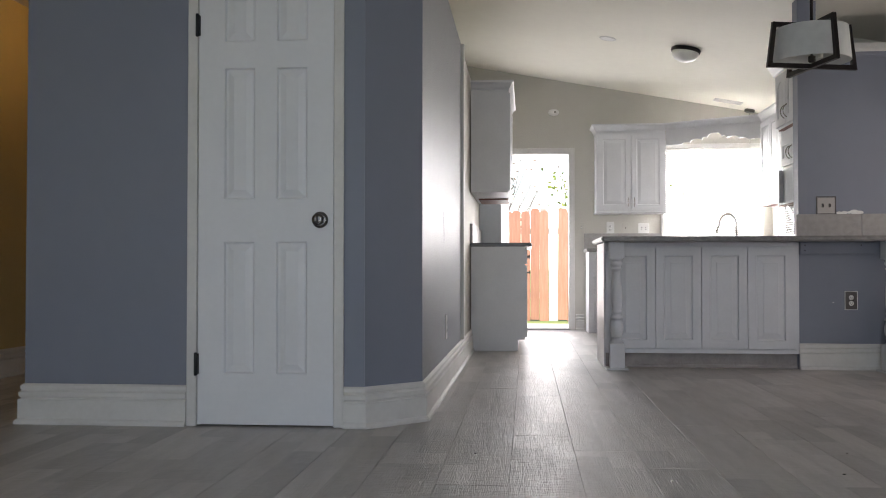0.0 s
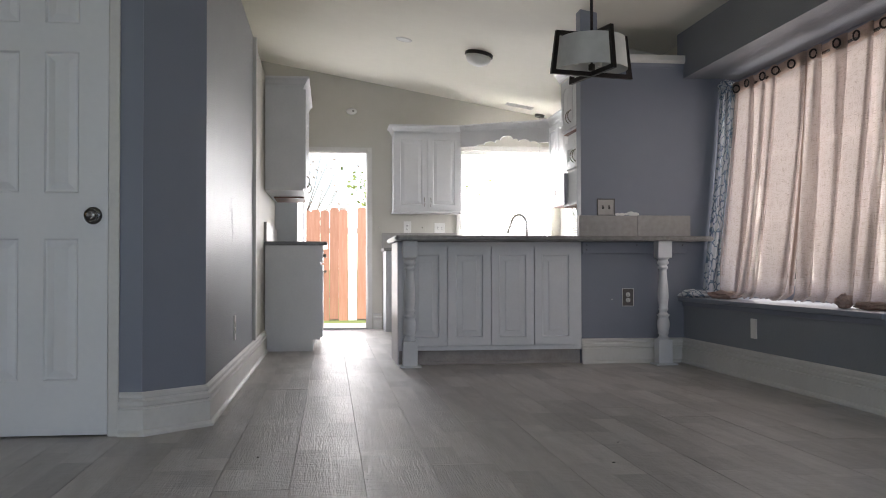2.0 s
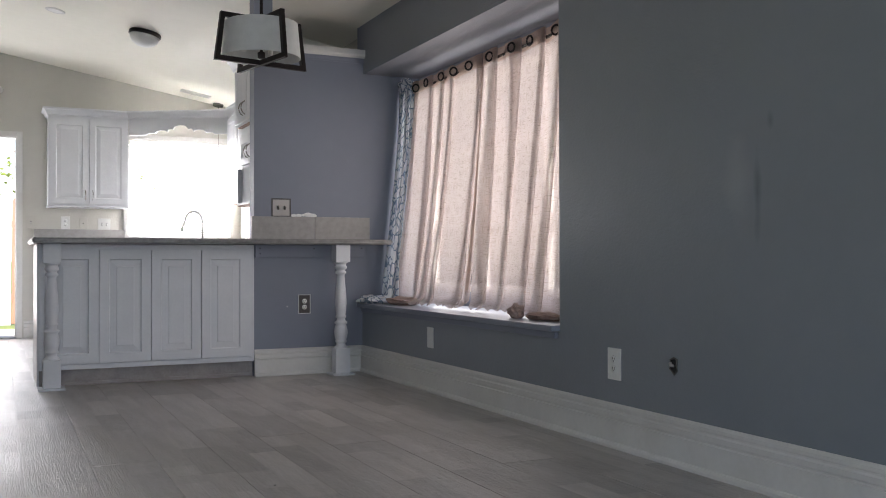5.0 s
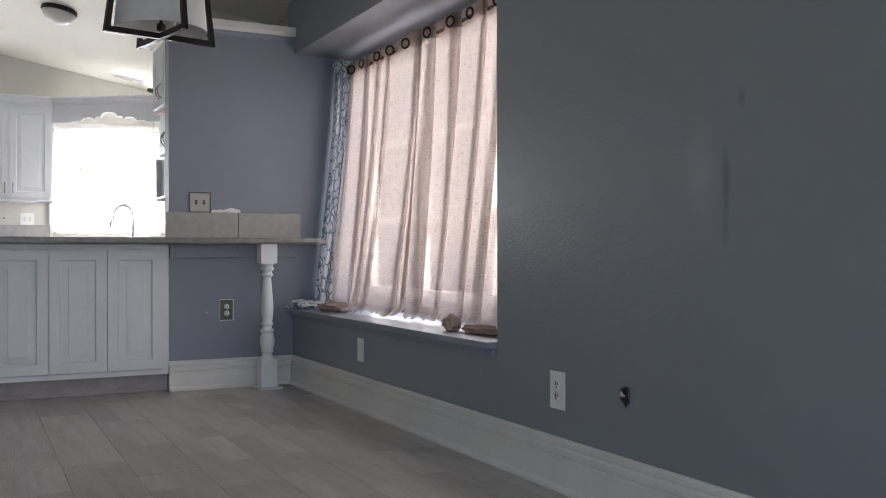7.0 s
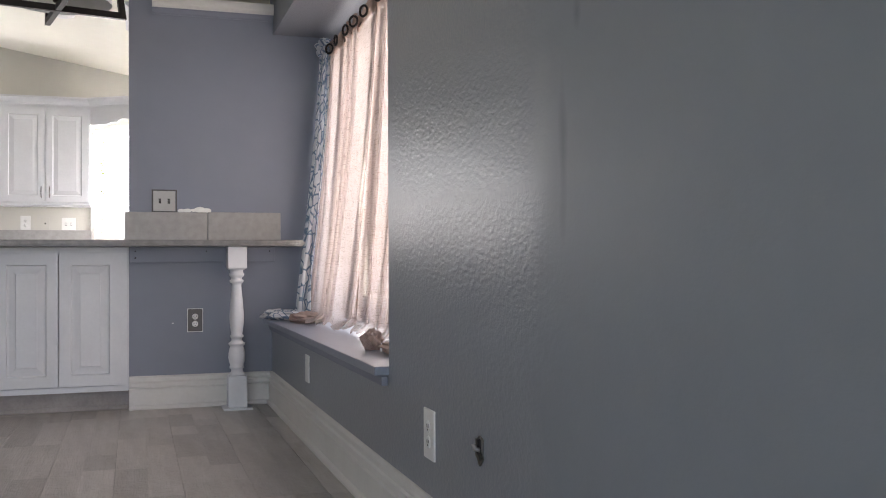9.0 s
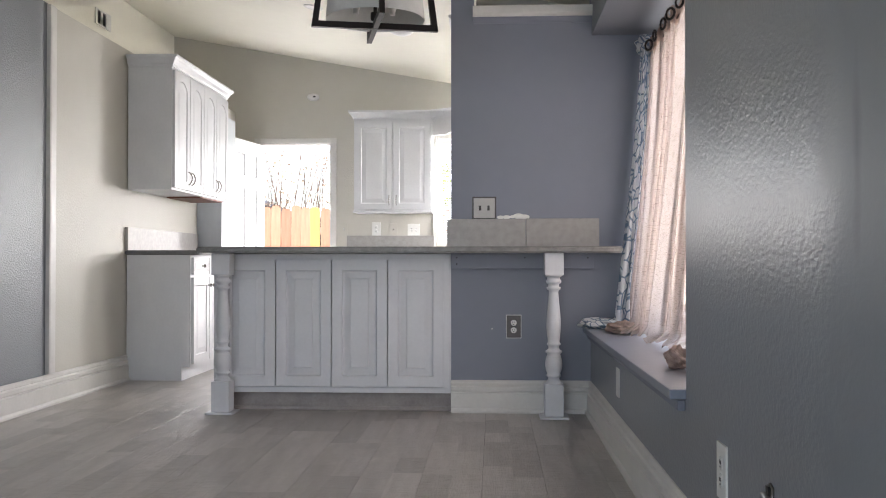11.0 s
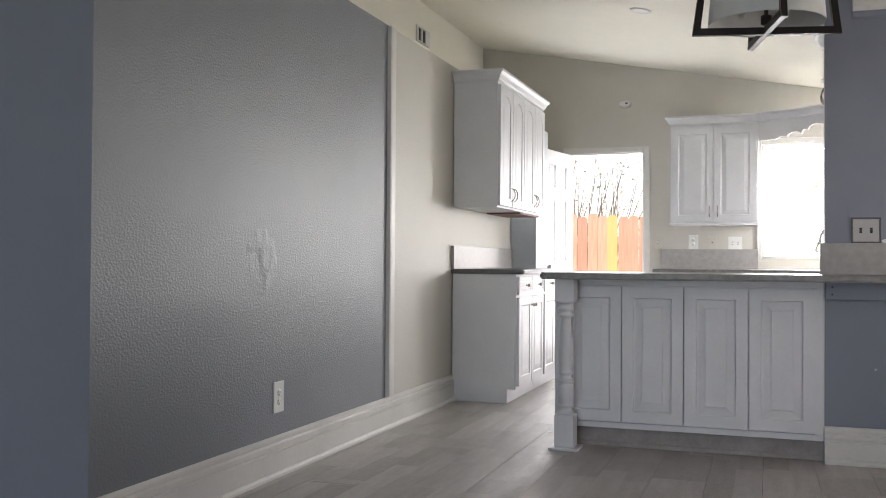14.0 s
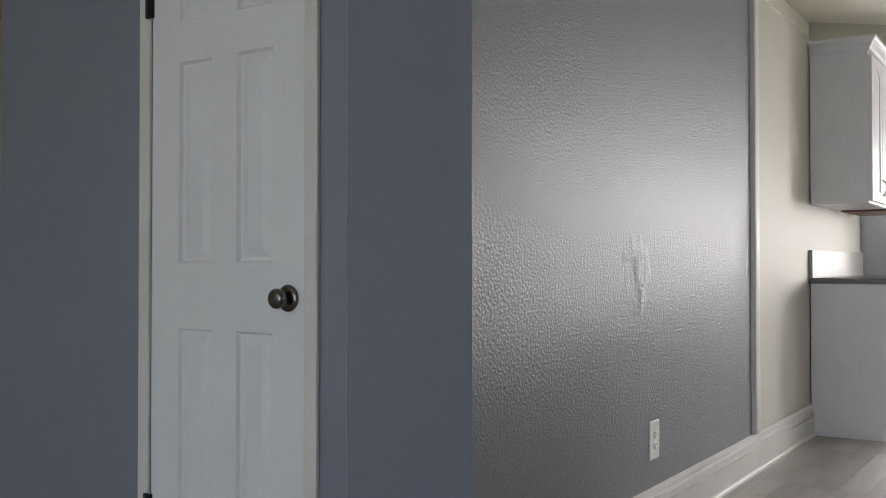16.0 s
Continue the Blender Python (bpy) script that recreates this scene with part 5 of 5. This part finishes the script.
# ---- niche contents ----
for i, (y, ln, hh, mat) in enumerate(((6.62, 0.50, 0.03, GREYW), (6.60, 0.46, 0.025, PEWTER), (6.64, 0.42, 0.02, GREYW))):
    t = thing("stored_board", pose(2.0 + 0.02 * i, y, 2.2005 + (0, 0.031, 0.057)[i], 0, 0, (2, -3, 1)[i]), "dusty flat board stored in the high niche", "board", "boards in the niche")
    part("board", boxes((0, ln, 0, 0.3, 0, hh), bevel=0.002), mat, t)

# ---- hall light ----
hl = thing("hall_light", pose(-2.85, 5.6, 2.42), "warm brass flush light on the hall ceiling", "ceiling light")
part("base", lathe([(0.13, -0.03), (0.14, -0.02), (0.14, -0.0005)], 28), NICKEL, hl)
part("glass_bowl", lathe([(0.01, -0.13), (0.06, -0.122), (0.11, -0.085), (0.128, -0.03)], 28), glow("lit amber glass", (1.0, 0.62, 0.22), 3.0), hl, "lit amber glass bowl")

# ---- outside ----
built("ground", boxes((-400, 400, 13.4, 900, -0.3, -0.12), (-400, -3.6, -400, 13.4, -0.3, -0.12), (3.2, 400, -400, 13.4, -0.3, -0.12), (-3.6, 3.2, -400, -3.2, -0.3, -0.12)), GRASS, "lawn round the house", "ground")
built("patio", boxes((-3.6, 3.2, 10.67, 13.5, -0.2, -0.1)), CONCRETE, "pale sunlit concrete patio", "pavement")


def fence():
    f = thing("garden_fence", pose(-4.26, 14.6, -0.12), "red-brown cedar board fence with rounded board tops", "fence")
    rnd = random.Random(7)
    w = 0.142
    board = prism([(0, 0), (w - 0.006, 0), (w - 0.006, 1.69), (w - 0.024, 1.722), (w * 0.5, 1.732), (0.018, 1.722), (0, 1.69)], 0, 0.02)
    me = mesh_of("board", moved(board, pose(0, 0, 0, 90, 0, 0)), CEDAR)
    mey = me.copy()
    mey.materials[0] = CEDARY
    for i in range(40):
        if i == 32:
            continue
        o = new("board", mey if i == 26 else me)
        o.parent = f
        o.location = (i * w, rnd.uniform(-0.004, 0.004), rnd.uniform(-0.025, 0.025))
        o.rotation_euler = (0, rnd.uniform(-0.006, 0.006), 0)
    for z in (0.35, 1.35):
        part("rail", boxes((0, 40 * w, 0.003, 0.05, z, z + 0.09)), GREYW, f)
    # white block in place of the brightness seen through the open gap
    part("gap_fill", boxes((32 * w + 0.004, 33 * w - 0.008, -0.03, 0.10, 0, 1.70), bevel=0.005), TRIM, f, "white fill standing in for a bright fence gap")
    for x in (0.0, 2.4, 4.42):
        part("post", boxes((x, x + 0.09, 0.05, 0.14, 0, 1.75), bevel=0.004), GREYW, f)


fence()


def shrub(x, y, z, r, h, n, label, leafy):
    t = thing("shrub", pose(x, y, -0.12), label, "shrub")
    rnd = random.Random(int(x * 100) + n)
    tips = []
    for i in range(14 if leafy else 46):
        a, el = rnd.uniform(0, 6.28), rnd.uniform(1.0, 1.45)
        p, d = Vector((0, 0, 0)), Vector((math.cos(a) * math.cos(el), math.sin(a) * math.cos(el), math.sin(el)))
        pts, rad = [p.copy()], [0.032 if leafy else 0.019]
        for k in range(6):
            d = (d + Vector((rnd.uniform(-0.2, 0.2), rnd.uniform(-0.2, 0.2), 0.1))).normalized()
            p = p + d * h / 6 * rnd.uniform(0.8, 1.1)
            pts.append(p.copy())
            rad.append((0.032 if leafy else 0.019) * (1 - 0.14 * (k + 1)))
            tips.append(p.copy())
        part("branch", tube(pts, rad, 5), TWIG, t)
    bm = bmesh.new()
    for i in range(n):
        c = rnd.choice(tips[2:]) + Vector((rnd.gauss(0, r * 0.18), rnd.gauss(0, r * 0.18), rnd.gauss(0, r * 0.15)))
        q = Euler((rnd.uniform(0, 6), rnd.uniform(0, 6), rnd.uniform(0, 6))).to_matrix()
        s = rnd.uniform(0.02, 0.035) if leafy else rnd.uniform(0.012, 0.024)
        bm.faces.new([bm.verts.new(c + q @ Vector(o) * s) for o in ((-0.5, -1, 0), (0.5, -1, 0.2), (0.6, 0.6, 0), (0, 1.2, -0.1), (-0.6, 0.6, 0))])
    part("leaves", bm, LEAF if leafy else DRYLEAF, t, kind="stuff")


# invented slab: its pale face whitens the view through the sink window
built("window_backdrop", boxes((1.45, 9.0, 14.2, 14.4, -0.15, 2.4)), CONCRETE, "pale backdrop slab added to whiten the sink window view", "wall")
shrub(1.75, 15.4, 0, 0.9, 2.5, 3600, "yellow-green leafy shrub behind the fence", True)
shrub(-1.0, 15.6, 0, 0.8, 3.0, 900, "nearly bare twiggy shrub behind the fence", False)
shrub(-1.9, 15.5, 0, 0.8, 2.6, 900, "twiggy shrub behind the fence", False)
nh = thing("neighbour_house", pose(-14, 46, -0.12), "distant navy house with a dark roof", "house")
part("wall", boxes((0, 7, 0, 6, 0, 2.7)), NAVY, nh)
part("roof", moved(prism([(-0.4, 2.7), (7.4, 2.7), (3.5, 4.4)], -0.4, 6.4), Matrix(((1, 0, 0, 0), (0, 0, 1, 0), (0, 1, 0, 0), (0, 0, 0, 1)))), BLACKM, nh)
for x in (1.2, 4.6):
    wnd = part("window", boxes((x, x + 1.1, -0.03, 0.02, 0.9, 2.1)), TRIM, nh)
    part("pane", boxes((x + 0.08, x + 1.02, -0.04, -0.02, 0.98, 2.02)), DARK, wnd)

# ---- floor planks ----
fl = bpy.data.objects["floor"]
cache = {}


def plank_mesh(ln, w):
    key = (round(ln, 3), round(w, 3))
    if key not in cache:
        g, c = 0.0007, 0.0004
        bm = bmesh.new()
        lo = [bm.verts.new(p) for p in ((g, g, -0.012), (w - g, g, -0.012), (w - g, ln - g, -0.012), (g, ln - g, -0.012))]
        md = [bm.verts.new((v.co.x, v.co.y, -c)) for v in lo]
        hi = [bm.verts.new(p) for p in ((g + c, g + c, 0), (w - g - c, g + c, 0), (w - g - c, ln - g - c, 0), (g + c, ln - g - c, 0))]
        bm.faces.new(hi)
        for a, b in ((lo, md), (md, hi)):
            for i in range(4):
                bm.faces.new((a[i], a[(i + 1) % 4], b[(i + 1) % 4], b[i]))
        cache[key] = mesh_of("plank", bm, PLANK)
    return cache[key]


rnd = random.Random(11)
row = 0
x = -0.117 - 14 * PW
FULL = 1.22
while x < 2.56:
    y = Y0 - (row % 4) * 0.31
    while y < YK:
        a, b = max(y, Y0), min(y + FULL, YK)
        if b - a > 0.05:
            o = new("plank", plank_mesh(b - a, PW))
            o.parent = fl
            o.location = (x, a, rnd.uniform(-0.0008, 0.0))
        y += FULL
    x += PW
    row += 1
